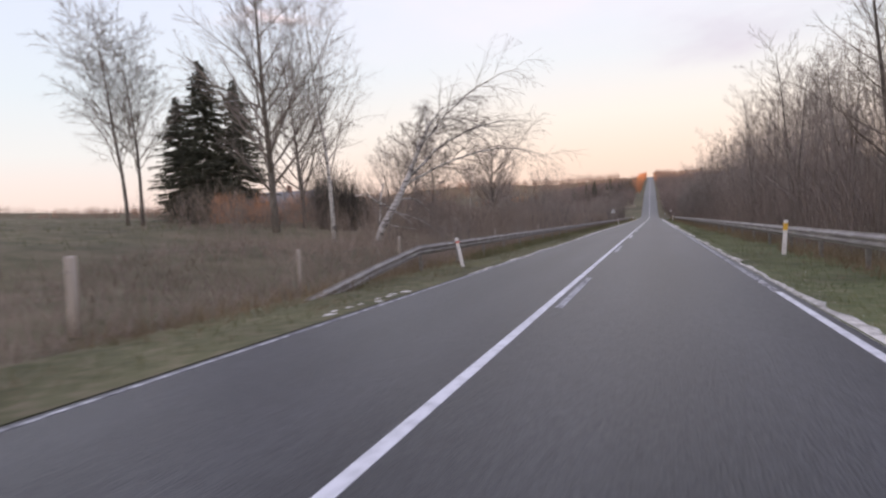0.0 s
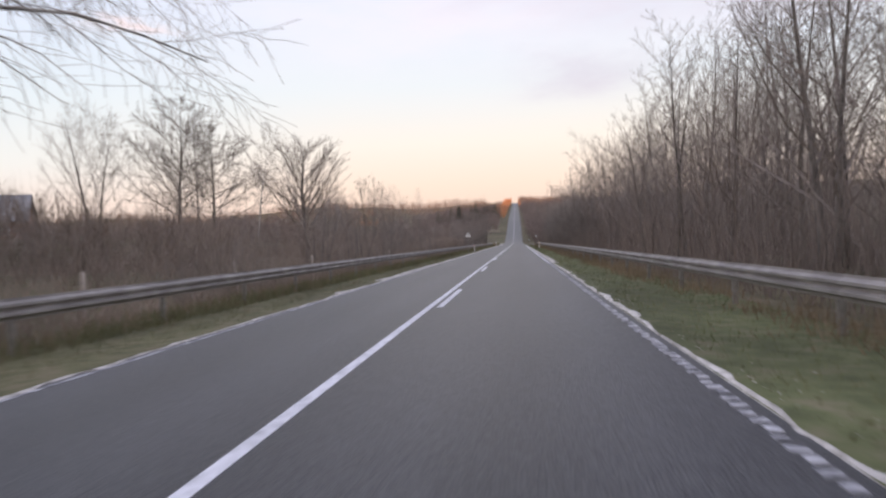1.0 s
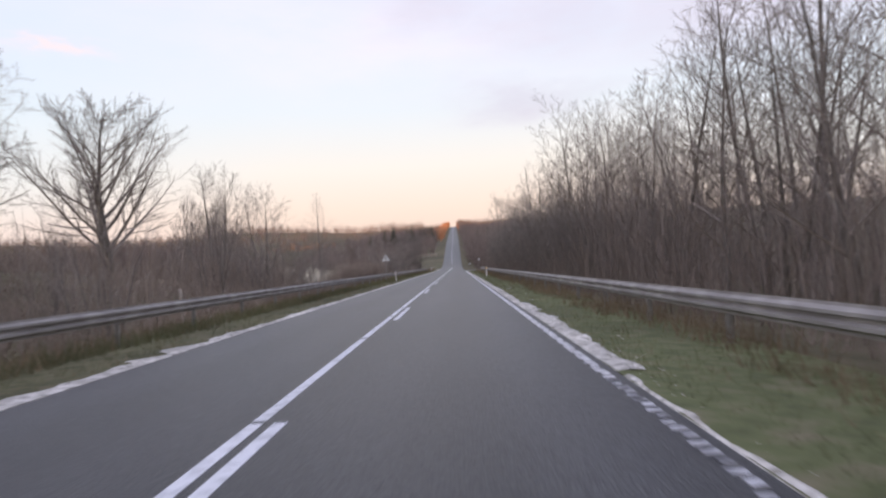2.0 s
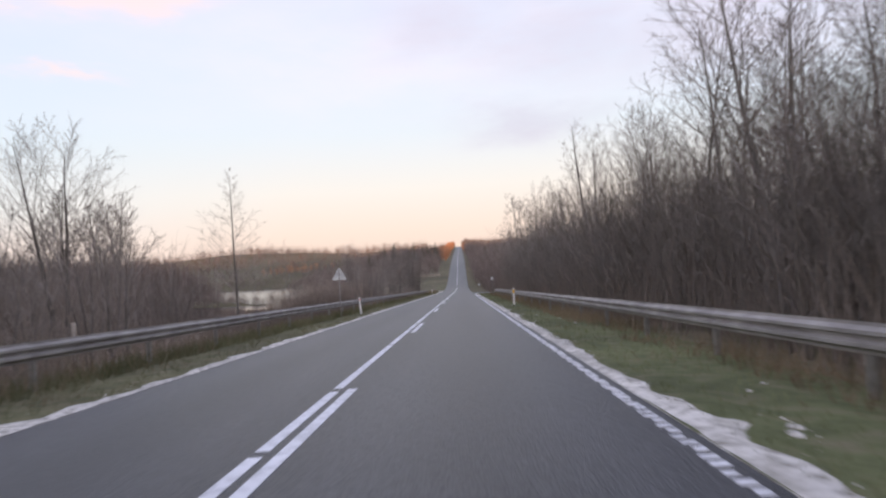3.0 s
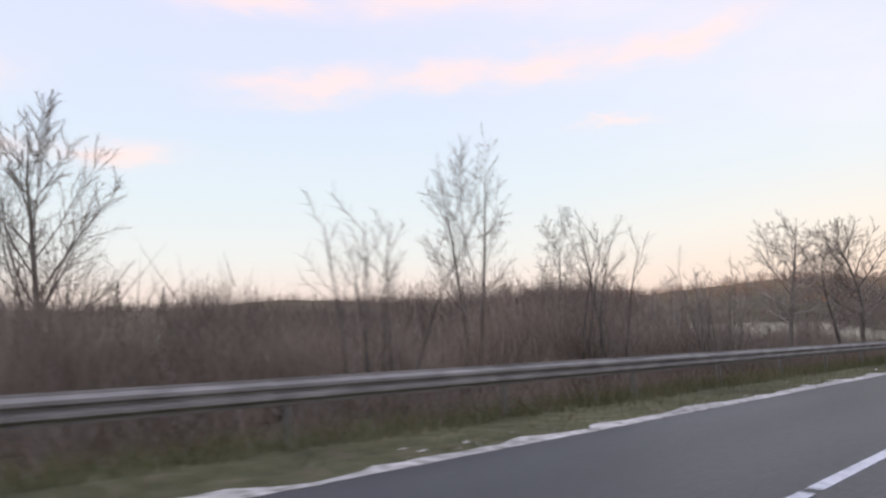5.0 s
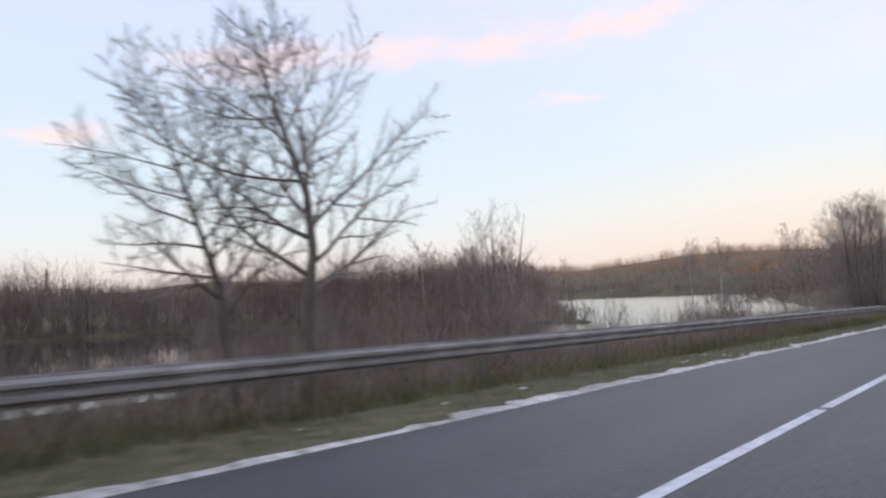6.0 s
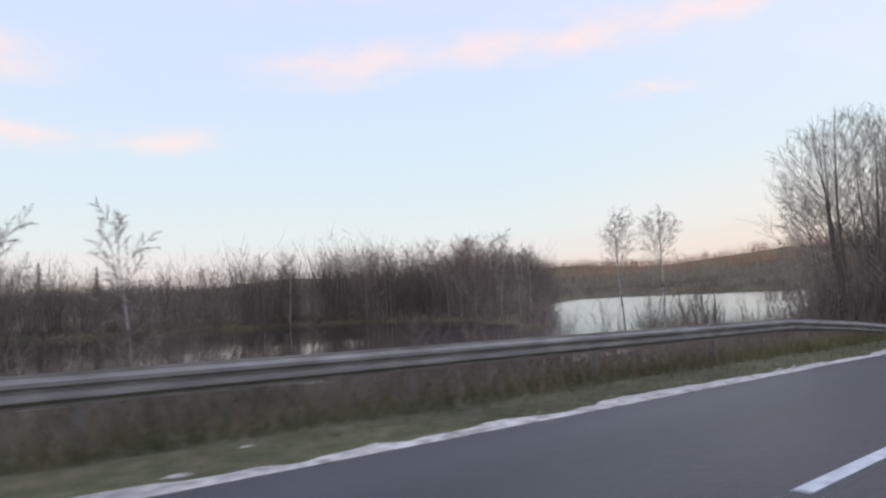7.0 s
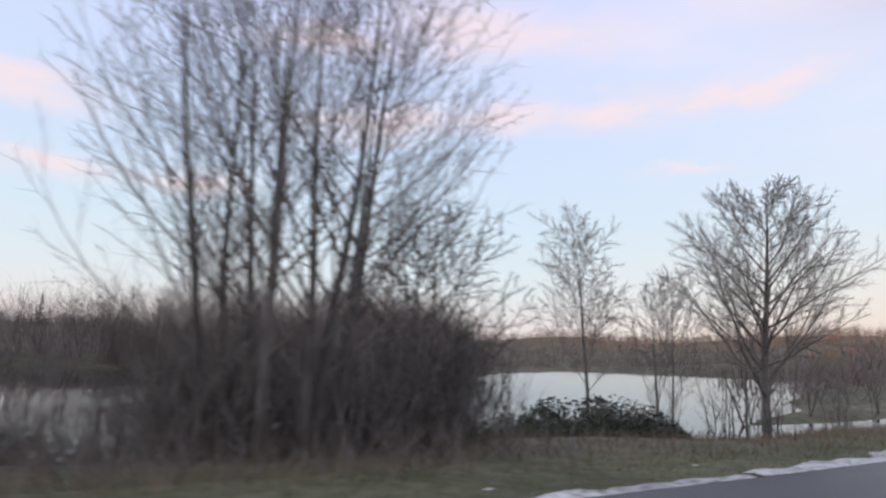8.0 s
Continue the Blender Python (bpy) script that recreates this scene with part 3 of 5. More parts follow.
def warning_sign(x, y, top, side):
    thing = tagged(new("warning_sign"), "grey back of a triangular warning sign on a pole", "road sign")
    z = ground_at(x, y)
    thing.location = (x, y, z)
    s = Shape()
    s.tube([Vector((0, 0, -0.4)), Vector((0, 0, top - z - 0.06))], [0.03, 0.03], 10)
    part("pole", s.mesh("pole", M_ZINC, True), thing, "thin galvanised pole")
    plate = part("plate", rounded_triangle(side, 0.004).mesh("plate", M_SIGN), thing, "bare grey metal triangle", pose(0, 0.04, top - z - side * 0.577))
    for h in (0.05, -0.19):
        c = Shape()
        c.box(-0.05, 0.05, -0.075, 0.0, h, h + 0.04)
        part("clamp", c.mesh("clamp", M_ZINC), plate, "steel pole clamp")
    return thing


warning_sign(-4.95, 117.4, 2.66 - 0.025 * 117.4, 0.84)


def small_sign(x, y, high, w, h, label):
    thing = tagged(new("road_sign"), label, "road sign")
    z = ground_at(x, y)
    thing.location = (x, y, z)
    s = Shape()
    s.tube([Vector((0, 0, -0.4)), Vector((0, 0, high))], [0.03, 0.03], 8)
    part("pole", s.mesh("pole", M_STEEL, True), thing, "thin steel pole")
    p = Shape()
    p.box(-w / 2, w / 2, -0.05, -0.035, high - h, high)
    part("plate", p.mesh("plate", M_SIGN), thing, "pale plate")


small_sign(5.5, 166.0, 2.2, 0.3, 0.36, "small pale sign on a pole at the side road")
small_sign(4.6, 196.0, 1.5, 0.24, 0.3, "small pale sign on a pole beside the road")


def board_fence(y, x0, x1, high):
    """Pale rails across the verge on the far slope."""
    thing = tagged(new("rail_fence"), "weathered pale two-rail fence across the far roadside", "fence")
    z = ground_at((x0 + x1) / 2, y)
    thing.location = (0, y, z)
    for h in (high, high * 0.55):
        s = Shape()
        s.box(x0, x1, -0.05, 0.05, h - 0.12, h + 0.12)
        part("rail", s.mesh("rail", M_WOOD), thing)
    for k in range(5):
        x = x0 + (x1 - x0) * k / 4
        s = Shape()
        s.box(x - 0.08, x + 0.08, 0.05, 0.2, -0.8, high + 0.2)
        part("post", s.mesh("post", M_WOOD), thing)


board_fence(330, -14, -6.5, 1.3)


def fence_stake(x, y, top, r):
    z = ground_at(x, y)
    rng = random.Random(int(x * 10 + y))
    thing = tagged(new("fence_stake"), "weathered grey wooden fence stake in brown undergrowth", "fence stake", "old fence stakes")
    thing.location = (x, y, z)
    s = Shape()
    lean = Vector((rng.uniform(-0.06, 0.06), rng.uniform(-0.05, 0.05), 1))
    s.tube([lean * -0.3, lean * (top * 0.5), lean * (top - 0.03), lean * top], [r, r * 0.97, r * 0.92, r * 0.6], 8)
    part("stake", s.mesh("stake", M_WOOD, True), thing)
    c = Shape()
    c.tube([lean * (top * 0.8) + Vector((-r - 0.01, -r, 0)), lean * (top * 0.8) + Vector((r + 0.01, -r - 0.02, 0.01))], [0.006, 0.006], 5)
    part("wire_staple", c.mesh("wire_staple", M_STEEL), thing)


for x, y, top, r in ((-8.0, 9.8, 1.4, 0.11), (-8.0, 17.4, 1.2, 0.06), (-8.0, 25.1, 1.25, 0.06), (-8.1, 33.0, 1.15, 0.06), (-8.0, 41.6, 1.2, 0.06), (-8.1, 50.0, 1.15, 0.06),
                     (-8.0, 58.4, 1.2, 0.06), (-8.1, 78.0, 1.2, 0.06), (-8.0, 97.8, 1.25, 0.06)):
    fence_stake(x, y, top, r)


# ---- trees ----
def grow(rng, start, way, length, r, spec, level, out, bend=0.0):
    """A limb and all that grows from it, as lines of points and radii."""
    n = spec["segments"][level]
    pts, radii = [start.copy()], [r]
    d = way.normalized()
    tip = spec["tip"][level]
    for j in range(n):
        w = spec["wander"][level]
        d = (d + Vector((rng.gauss(0, w), rng.gauss(0, w), rng.gauss(0, w) + spec["lift"][level]))).normalized()
        pts.append(pts[-1] + d * (length / n))
        radii.append(max(r * (1 - (1 - tip) * (j + 1) / n), spec["thin"]))
    out[level].append((pts, radii))
    if level + 1 >= len(spec["segments"]):
        return
    count = spec["kids"][level]
    lo = spec["from"][level]
    turn = rng.uniform(0, 6.28)
    for j in range(count):
        t = lo + (1 - lo) * (j + rng.random() * 0.8) / count
        i = min(int(t * n), n - 1)
        q = t * n - i
        p = pts[i].lerp(pts[i + 1], q)
        rp = radii[i] + (radii[i + 1] - radii[i]) * q
        axis = (pts[i + 1] - pts[i]).normalized()
        side = axis.orthogonal().normalized()
        turn += 2.4 + rng.uniform(-0.4, 0.4)
        side = Matrix.Rotation(turn, 3, axis) @ side
        ang = radians(spec["angle"][level] + rng.uniform(-12, 12))
        way2 = axis * math.cos(ang) + side * math.sin(ang)
        shape = spec["taper"][level]
        reach = spec["ratio"][level] * length * (1 - shape * (t - lo) / max(1 - lo, 0.01)) * rng.uniform(0.7, 1.15)
        if "dome" in spec and level < 2:
            # let the limb end at the rounded outline of the crown
            wide, mid, tall = spec["dome"]
            o = Vector((p.x / wide, p.y / wide, (p.z - mid) / tall))
            u = Vector((way2.x / wide, way2.y / wide, (way2.z + 0.15) / tall))
            aa, bb, cc = u.dot(u), o.dot(u), o.dot(o) - 1
            disc = bb * bb - aa * cc
            edge = (-bb + math.sqrt(disc)) / aa if disc > 0 else 0.0
            reach = edge * rng.uniform(0.78, 1.0) if level == 0 else min(reach, edge * 1.02)
            if reach < 0.35:
                continue
        grow(rng, p, way2, reach, max(rp * spec["girth"][level], spec["thin"]), spec, level + 1, out)


def tree_meshes(seed, height, r, spec, bark, twig, stems=1, spread=0.0, lean=None, fanning=0.14):
    rng = random.Random(seed)
    out = [[] for _ in spec["segments"]]
    for k in range(stems):
        q = 6.28 * k / stems + rng.uniform(-0.4, 0.4)
        base = Vector((math.cos(q), math.sin(q), 0)) * (spread * 0.35 * (stems > 1) * rng.uniform(0.3, 1))
        fan = spread * rng.uniform(0.02, fanning)
        way = Vector((math.cos(q) * fan, math.sin(q) * fan, 1)) if stems > 1 else Vector((lean or (0, 0, 1)))
        grow(rng, base + Vector((0, 0, -0.4)), way, (height + 0.4) * (rng.uniform(0.8, 1.0) if stems > 1 else 1), r * (rng.uniform(0.7, 1) if stems > 1 else 1), spec, 0, out)
    wood, fine = Shape(), Shape()
    for level, lines in enumerate(out):
        k = (7 if r > 0.06 else 5, 4 if r > 0.15 else 3, 3, 3)[level]
        for pts, radii in lines:
            if level == len(out) - 1:
                fine.spike(pts[0], pts[-1], radii[0])
            else:
                (wood if level < 1 else fine).tube(pts, radii, k, level < 1)
    return wood.mesh("trunk", bark, True), fine.mesh("crown", twig)


def tree(name, label, category, group, meshes, m):
    thing = tagged(new(name), label, category, group)
    part("trunk", meshes[0], thing)
    part("crown", meshes[1], thing)
    if isinstance(m, tuple):
        x, y, top, turn = m
        tall = max(v.co.z for me in meshes for v in me.vertices)
        m = stand(x, y, turn, (top - ground_at(x, y)) / tall)
    thing.matrix_basis = m
    return thing


def stand(x, y, turn=0.0, scale=1.0, sink=0.0):
    return Matrix.Translation((x, y, ground_at(x, y) - sink)) @ Matrix.Rotation(radians(turn), 4, "Z") @ Matrix.Scale(scale, 4)


def stand_to(x, y, top, turn=0.0):
    """A place, and the level that the tree's tip reaches."""
    return (x, y, top, turn)


def kind_of(dome=None, **values):
    spec = dict(values)
    spec["from"] = spec.pop("start")
    if dome:
        spec["dome"] = dome
    return spec


def oak_like(wide, mid, tall, kids=(26, 13, 13), start=0.10):
    return kind_of((wide, mid, tall), segments=(7, 6, 4, 1), wander=(0.04, 0.07, 0.13, 0.2), lift=(0.02, 0.045, 0.05, 0.06), kids=kids, angle=(46, 36, 38), ratio=(0.5, 0.42, 0.42),
                   taper=(0.35, 0.45, 0.4), girth=(0.5, 0.45, 0.5), tip=(0.10, 0.12, 0.3, 0.5), thin=0.0048, start=(start, 0.18, 0.15))


def stem_like(wide, mid, tall, kids=(17, 9, 10)):
    return kind_of((wide, mid, tall), segments=(7, 5, 4, 1), wander=(0.025, 0.06, 0.12, 0.18), lift=(0.05, 0.09, 0.05, 0.04), kids=kids, angle=(36, 36, 38), ratio=(0.34, 0.42, 0.45),
                   taper=(0.5, 0.4, 0.3), girth=(0.4, 0.45, 0.5), tip=(0.1, 0.15, 0.3, 0.6), thin=0.0048, start=(0.16, 0.2, 0.15))


FOREST = kind_of(segments=(7, 4, 3, 1), wander=(0.035, 0.09, 0.14, 0.2), lift=(0.02, 0.11, 0.07, 0.05), kids=(20, 9, 7), angle=(47, 40, 42), ratio=(0.36, 0.46, 0.55), taper=(0.5, 0.35, 0.3),
                 girth=(0.42, 0.5, 0.55), tip=(0.1, 0.2, 0.3, 0.6), thin=0.0065, start=(0.2, 0.12, 0.15))
SLENDER = kind_of(segments=(8, 4, 3, 1), wander=(0.006, 0.08, 0.12, 0.2), lift=(0.01, 0.06, 0.05, 0.03), kids=(46, 9, 8), angle=(62, 40, 40), ratio=(0.37, 0.32, 0.40), taper=(0.92, 0.5, 0.3),
                  girth=(0.26, 0.45, 0.6), tip=(0.06, 0.25, 0.4, 0.6), thin=0.0045, start=(0.28, 0.2, 0.2))
BIRCH = kind_of(segments=(7, 5, 4, 1), wander=(0.03, 0.08, 0.14, 0.2), lift=(0.02, 0.06, -0.03, -0.10), kids=(24, 11, 12), angle=(40, 38, 42), ratio=(0.34, 0.45, 0.5), taper=(0.5, 0.35, 0.3),
                girth=(0.36, 0.45, 0.5), tip=(0.1, 0.2, 0.3, 0.6), thin=0.0045, start=(0.28, 0.15, 0.12))
THIN_BIRCH = kind_of(segments=(6, 3, 2, 1), wander=(0.03, 0.08, 0.14, 0.2), lift=(0.02, 0.07, 0.0, -0.04), kids=(18, 8, 9), angle=(38, 38, 42), ratio=(0.32, 0.45, 0.5), taper=(0.5, 0.35, 0.3),
                     girth=(0.36, 0.45, 0.5), tip=(0.1, 0.2, 0.3, 0.6), thin=0.009, start=(0.25, 0.15, 0.12))
SHRUB = kind_of(segments=(5, 3, 1), wander=(0.07, 0.12, 0.2), lift=(0.05, 0.08, 0.05), kids=(9, 5), angle=(34, 38), ratio=(0.42, 0.45), taper=(0.5, 0.3),
                girth=(0.5, 0.6), tip=(0.2, 0.3, 0.6), thin=0.005, start=(0.15, 0.15))

# the trees that stand out singly
tree("oak_tree", "bare round-crowned oak in brown scrub beside the field", "tree", "", tree_meshes(11, 10.6, 0.32, dict(oak_like(7.6, 6.6, 5.8, (30, 15, 14), 0.13), thin=0.0085, angle=(48, 36, 38), lift=(0.02, 0.06, 0.05, 0.05), wander=(0.06, 0.07, 0.13, 0.2), girth=(0.5, 0.46, 0.5)), M_BARK, M_TWIG), stand_to(-20.7, 97.2, 11.4, 20))


def arched_birch():
    """A birch that leans over the rail: a bent trunk and long limbs that arch and droop at their ends."""
    r = random.Random(21)
    spec = dict(BIRCH, segments=(7, 8, 5, 2), lift=(0, -0.12, -0.10, -0.22), kids=(0, 16, 15), ratio=(0.4, 0.34, 0.5), taper=(0.3, 0.2, 0.3))
    out = [[], [], [], []]
    line = [Vector(p) for p in ((-0.2, 0, -0.4), (0.5, 0.05, 0.9), (1.3, 0.1, 2.0), (2.1, 0.2, 3.2), (2.8, 0.3, 4.5), (3.5, 0.3, 5.8), (4.5, 0.3, 6.9))]
    out[0].append((line, [0.2, 0.18, 0.165, 0.14, 0.10, 0.06, 0.02]))
    for p, way, long, thick in (((2.1, 0.2, 3.2), (0.9, 0.0, 0.95), 9.0, 0.09), ((1.9, 0.2, 2.9), (1.0, -0.3, 0.62), 8.2, 0.07), ((2.6, 0.3, 4.3), (0.8, 0.25, 1.0), 7.4, 0.07), ((3.1, 0.3, 5.1), (0.9, -0.2, 0.85), 4.8, 0.05),
                                ((3.6, 0.3, 5.9), (0.8, 0.3, 0.7), 3.4, 0.035), ((2.8, 0.3, 4.5), (0.1, 0.2, 1.0), 3.0, 0.04), ((1.4, 0.1, 2.1), (1.0, 0.5, 0.45), 4.6, 0.05), ((4.2, 0.3, 6.6), (0.7, -0.3, 0.6), 2.4, 0.025),
                                ((2.3, 0.2, 3.6), (0.2, -0.6, 0.9), 3.0, 0.035), ((3.4, 0.3, 5.6), (0.2, 0.5, 0.8), 2.6, 0.03), ((1.0, 0.1, 1.6), (1.0, -0.4, -0.25), 2.8, 0.035)):
        grow(r, Vector(p), Vector(way), long, thick, spec, 1, out)
    wood, fine, limbs = Shape(), Shape(), []
    for level, lines in enumerate(out):
        for pts, radii in lines:
            if level == 1:
                limb = Shape()
                limb.tube(pts, radii, 6)
                limbs.append(limb.mesh("limb", M_BIRCH, True))
            else:
                (wood if level == 0 else fine).tube(pts, radii, (8, 6, 3, 3)[level], level < 2)
    return wood.mesh("trunk", M_BIRCH, True), fine.mesh("crown", M_TWIG), limbs


trunk, crown_twigs, limbs = arched_birch()
birch = tree("leaning_birch", "leaning white-stemmed birch with a drooping bare crown", "tree", "", (trunk, crown_twigs), stand(-12.9, 34.1, 47, 1.12))
for limb in limbs:
    part("limb", limb, birch)


def broken_birch(x, y):
    """A dead birch stem with a snapped top, its arms hanging to the ground."""
    thing = tagged(new("dead_birch"), "snapped pale birch stem with drooping dead arms", "tree")
    thing.location = (x, y, ground_at(x, y))
    for name, line, radii in (("stem", ((0, 0, -0.3), (0.12, 0.1, 1.2), (0.18, 0.2, 2.4), (0.42, 0.3, 3.4)), (0.085, 0.075, 0.06, 0.03)),
                              ("arm", ((0.16, 0.17, 2.1), (-0.5, -0.2, 2.75), (-1.2, -0.5, 2.7)), (0.05, 0.045, 0.03)),
                              ("arm", ((0.17, 0.18, 2.2), (1.0, 0.3, 1.7), (2.2, 0.3, 0.75)), (0.045, 0.04, 0.015)),
                              ("arm", ((0.14, 0.1, 1.0), (1.2, -0.2, 0.7), (2.6, -0.3, 0.45)), (0.04, 0.035, 0.012))):
        shape = Shape()
        shape.tube([Vector(q) for q in line], radii, 6)
        part(name, shape.mesh(name, M_BIRCH, True), thing)


broken_birch(-14.6, 38.6)
tree("deciduous_tree", "tall bare tree with a wide fine crown beside the field", "tree", "", tree_meshes(31, 15.6, 0.26, dict(oak_like(5.6, 9.6, 6.8, (34, 15, 15), 0.16), thin=0.008), M_BARK, M_TWIG), stand(-20.7, 36.9, 0))
tree("deciduous_tree", "bare tree with dense dark branches behind the leaning birch", "tree", "", tree_meshes(39, 12.4, 0.2, dict(oak_like(4.8, 7.4, 5.8, (30, 14, 14), 0.12), thin=0.009), M_BARK, M_TWIG), stand(-23.5, 45.5, 0))
WIDE_BIRCH = dict(BIRCH, ratio=(0.44, 0.45, 0.5), kids=(28, 12, 13))
tree("birch_tree", "slim bare birch at the edge of the field", "tree", "", tree_meshes(32, 18.0, 0.2, dict(WIDE_BIRCH, thin=0.012), M_BARK, M_TWIG), stand(-44.2, 49.9, 0))
tree("birch_tree", "slim bare birch beside its twin at the field", "tree", "", tree_meshes(38, 17.0, 0.2, dict(WIDE_BIRCH, thin=0.012), M_BARK, M_TWIG), stand(-44.6, 52.2, 90))
tree("birch_tree", "slim white-stemmed birch beside the tall trees", "tree", "", tree_meshes(33, 13.6, 0.15, WIDE_BIRCH, M_BIRCH, M_TWIG), stand(-16.5, 36.3, 0))
tree("birch_tree", "slender pale birch with a thin upright crown", "tree", "", tree_meshes(34, 10.5, 0.1, BIRCH, M_BIRCH, M_TWIG), stand(-21.6, 85.3, 40))
tree("birch_tree", "tall bare birch with a broad hazy crown in scrub", "tree", "", tree_meshes(35, 13.4, 0.17, dict(oak_like(6.4, 8.2, 5.6, (32, 15, 15), 0.14), angle=(54, 40, 40), lift=(0.02, 0.02, 0.03, 0.03), thin=0.010), M_BARK, M_TWIG), stand(-28.8, 85.0, 80))
tree("alder_tree", "bare many-branched tree with a wide crown beside the birch", "tree", "", tree_meshes(36, 11.6, 0.17, dict(oak_like(6.8, 6.4, 5.6, (34, 15, 15), 0.10), angle=(60, 40, 40), lift=(0.02, 0.02, 0.03, 0.03), thin=0.010), M_BARK, M_TWIG), stand(-28.6, 91.3, 10))
tree("poplar_tree", "thin bare tree with a straight leader behind the alder", "tree", "", tree_meshes(37, 14.0, 0.12, SLENDER, M_BARK, M_TWIG), stand(-31.5, 94.0, 10))
tree("alder_tree", "bare many-branched tree in scrub before the birch", "tree", "", tree_meshes(137, 8.4, 0.12, stem_like(3.2, 5.2, 4.4), M_BARK, M_TWIG, 2, 0.9), stand(-24.5, 66.5, 10))
tree("poplar_tree", "slender bare tree with a tall straight leader", "tree", "", tree_meshes(41, 11.6, 0.11, SLENDER, M_BARK, M_TWIG), stand_to(-12.1, 121.8, 6.3))
tree("alder_tree", "bare many-branched tree behind the guard rail", "tree", "", tree_meshes(42, 8.2, 0.12, stem_like(2.8, 5.0, 3.8), M_BARK, M_TWIG, 2, 1.0), stand(-13.2, 106.0, 0))
tree("alder_tree", "bare tree with fine upright limbs behind the rail", "tree", "", tree_meshes(142, 8.6, 0.12, stem_like(2.8, 5.2, 4.0), M_BARK, M_TWIG, 2, 1.0), stand(-14.5, 99.5, 0))
tree("alder_tree", "bare tree with upright twiggy limbs on the bank", "tree", "", tree_meshes(43, 7.6, 0.13, dict(oak_like(2.0, 5.2, 3.6, (22, 13, 13), 0.2), angle=(34, 36, 38), thin=0.007), M_BARK, M_TWIG), stand_to(-25.3, 131.2, 7.0))
tree("alder_tree", "bare many-stemmed tree with a dense crown on the bank", "tree", "", tree_meshes(44, 7.6, 0.13, dict(oak_like(2.4, 5.2, 3.6, (22, 13, 13), 0.2), angle=(34, 36, 38), thin=0.007), M_BARK, M_TWIG), stand_to(-30.1, 142.9, 8.6, 30))
tree("alder_tree", "slim bare tree in the scrub on the bank", "tree", "", tree_meshes(144, 8.4, 0.11, dict(oak_like(1.5, 5.2, 3.6, (22, 13, 13), 0.2), angle=(34, 36, 38), thin=0.007), M_BARK, M_TWIG), stand_to(-32.0, 136.2, 8.2, 30))
tree("alder_tree", "bare tree with a tall thin leader in the scrub", "tree", "", tree_meshes(146, 9.4, 0.11, SLENDER, M_BARK, M_TWIG), stand_to(-22.5, 121.5, 5.6, 80))
tree("alder_tree", "bare tree with upright limbs in dense scrub", "tree", "", tree_meshes(147, 8.4, 0.12, dict(oak_like(2.0, 5.2, 3.6, (22, 13, 13), 0.2), angle=(34, 36, 38), thin=0.007), M_BARK, M_TWIG), stand_to(-26.5, 126.0, 5.9, 10))
tree("alder_tree", "slim bare tree in the scrub on the bank", "tree", "", tree_meshes(145, 8.8, 0.11, dict(oak_like(1.5, 5.2, 3.6, (22, 13, 13), 0.2), angle=(34, 36, 38), thin=0.007), M_BARK, M_TWIG), stand_to(-28.0, 137.0, 7.0, 30))
SPREADING = dict(oak_like(2.85, 4.3, 2.7, (22, 13, 15), 0.33), angle=(60, 42, 40), wander=(0.10, 0.09, 0.15, 0.2), lift=(0.02, 0.07, 0.05, 0.05), girth=(0.62, 0.5, 0.5))
tree("alder_tree", "bare spreading tree on the bank behind the guard rail", "tree", "", tree_meshes(45, 6.2, 0.12, SPREADING, M_BARK, M_TWIG, lean=(0.10, 0.05, 1)), stand_to(-7.4, 162.8, 1.9))
tree("oak_tree", "bare low-forked oak on the bank behind the guard rail", "tree", "", tree_meshes(46, 6.4, 0.13, SPREADING, M_BARK, M_TWIG), stand_to(-6.7, 169.6, 2.2, 60))
tree("oak_tree", "leaning bare oak with bent branches on the bank", "tree", "", tree_meshes(47, 5.4, 0.11, SPREADING, M_BARK, M_TWIG, lean=(-0.16, -0.16, 1)), stand_to(-7.0, 168.7, 1.8))
tree("birch_tree", "thin bare birch standing at the water's edge", "tree", "", tree_meshes(48, 6.6, 0.08, BIRCH, M_BARK, M_TWIG), stand_to(-10.5, 152.6, 1.5))
tree("alder_tree", "bare upright bush-like tree at the water's edge", "tree", "", tree_meshes(49, 7.4, 0.07, stem_like(2.2, 4.4, 3.6, (11, 6, 4)), M_BARK, M_TWIG, 6, 1.6), stand_to(-14.3, 184.0, 1.2))
tree("alder_tree", "small bare tree beside the lake bank scrub", "tree", "", tree_meshes(50, 7.6, 0.08, stem_like(1.6, 5.0, 3.2), M_BARK, M_TWIG, 2, 0.8), stand_to(-9.3, 147.7, 3.0))
for k, (x, y, tall) in enumerate(((-22.7, 197.4, 8.0), (-27.8, 194.0, 8.9), (-51, 248, 8.0), (-57, 252.5, 7.5), (-64, 256, 8.8), (-70, 261, 8.6), (-79, 265, 10.0), (-88, 267.5, 10.4), (-104, 266.5, 10.6))):
    tree("birch_tree", "slim white birch standing in shallow water", "tree", "birches in the shallows", tree_meshes(151 + k, tall, 0.075, THIN_BIRCH, M_BIRCH, M_TWIG), stand(x, y, 0))
tree("birch_tree", "pair birch with a small round crown in the lake", "tree", "", tree_meshes(53, 8.9, 0.08, kind_of((1.5, 7.0, 2.0), **{k: v for k, v in dict(BIRCH, start=(0.55, 0.15, 0.12)).items() if k != "from"}), M_BIRCH, M_TWIG), stand_to(-23.6, 227.4, 2.1))
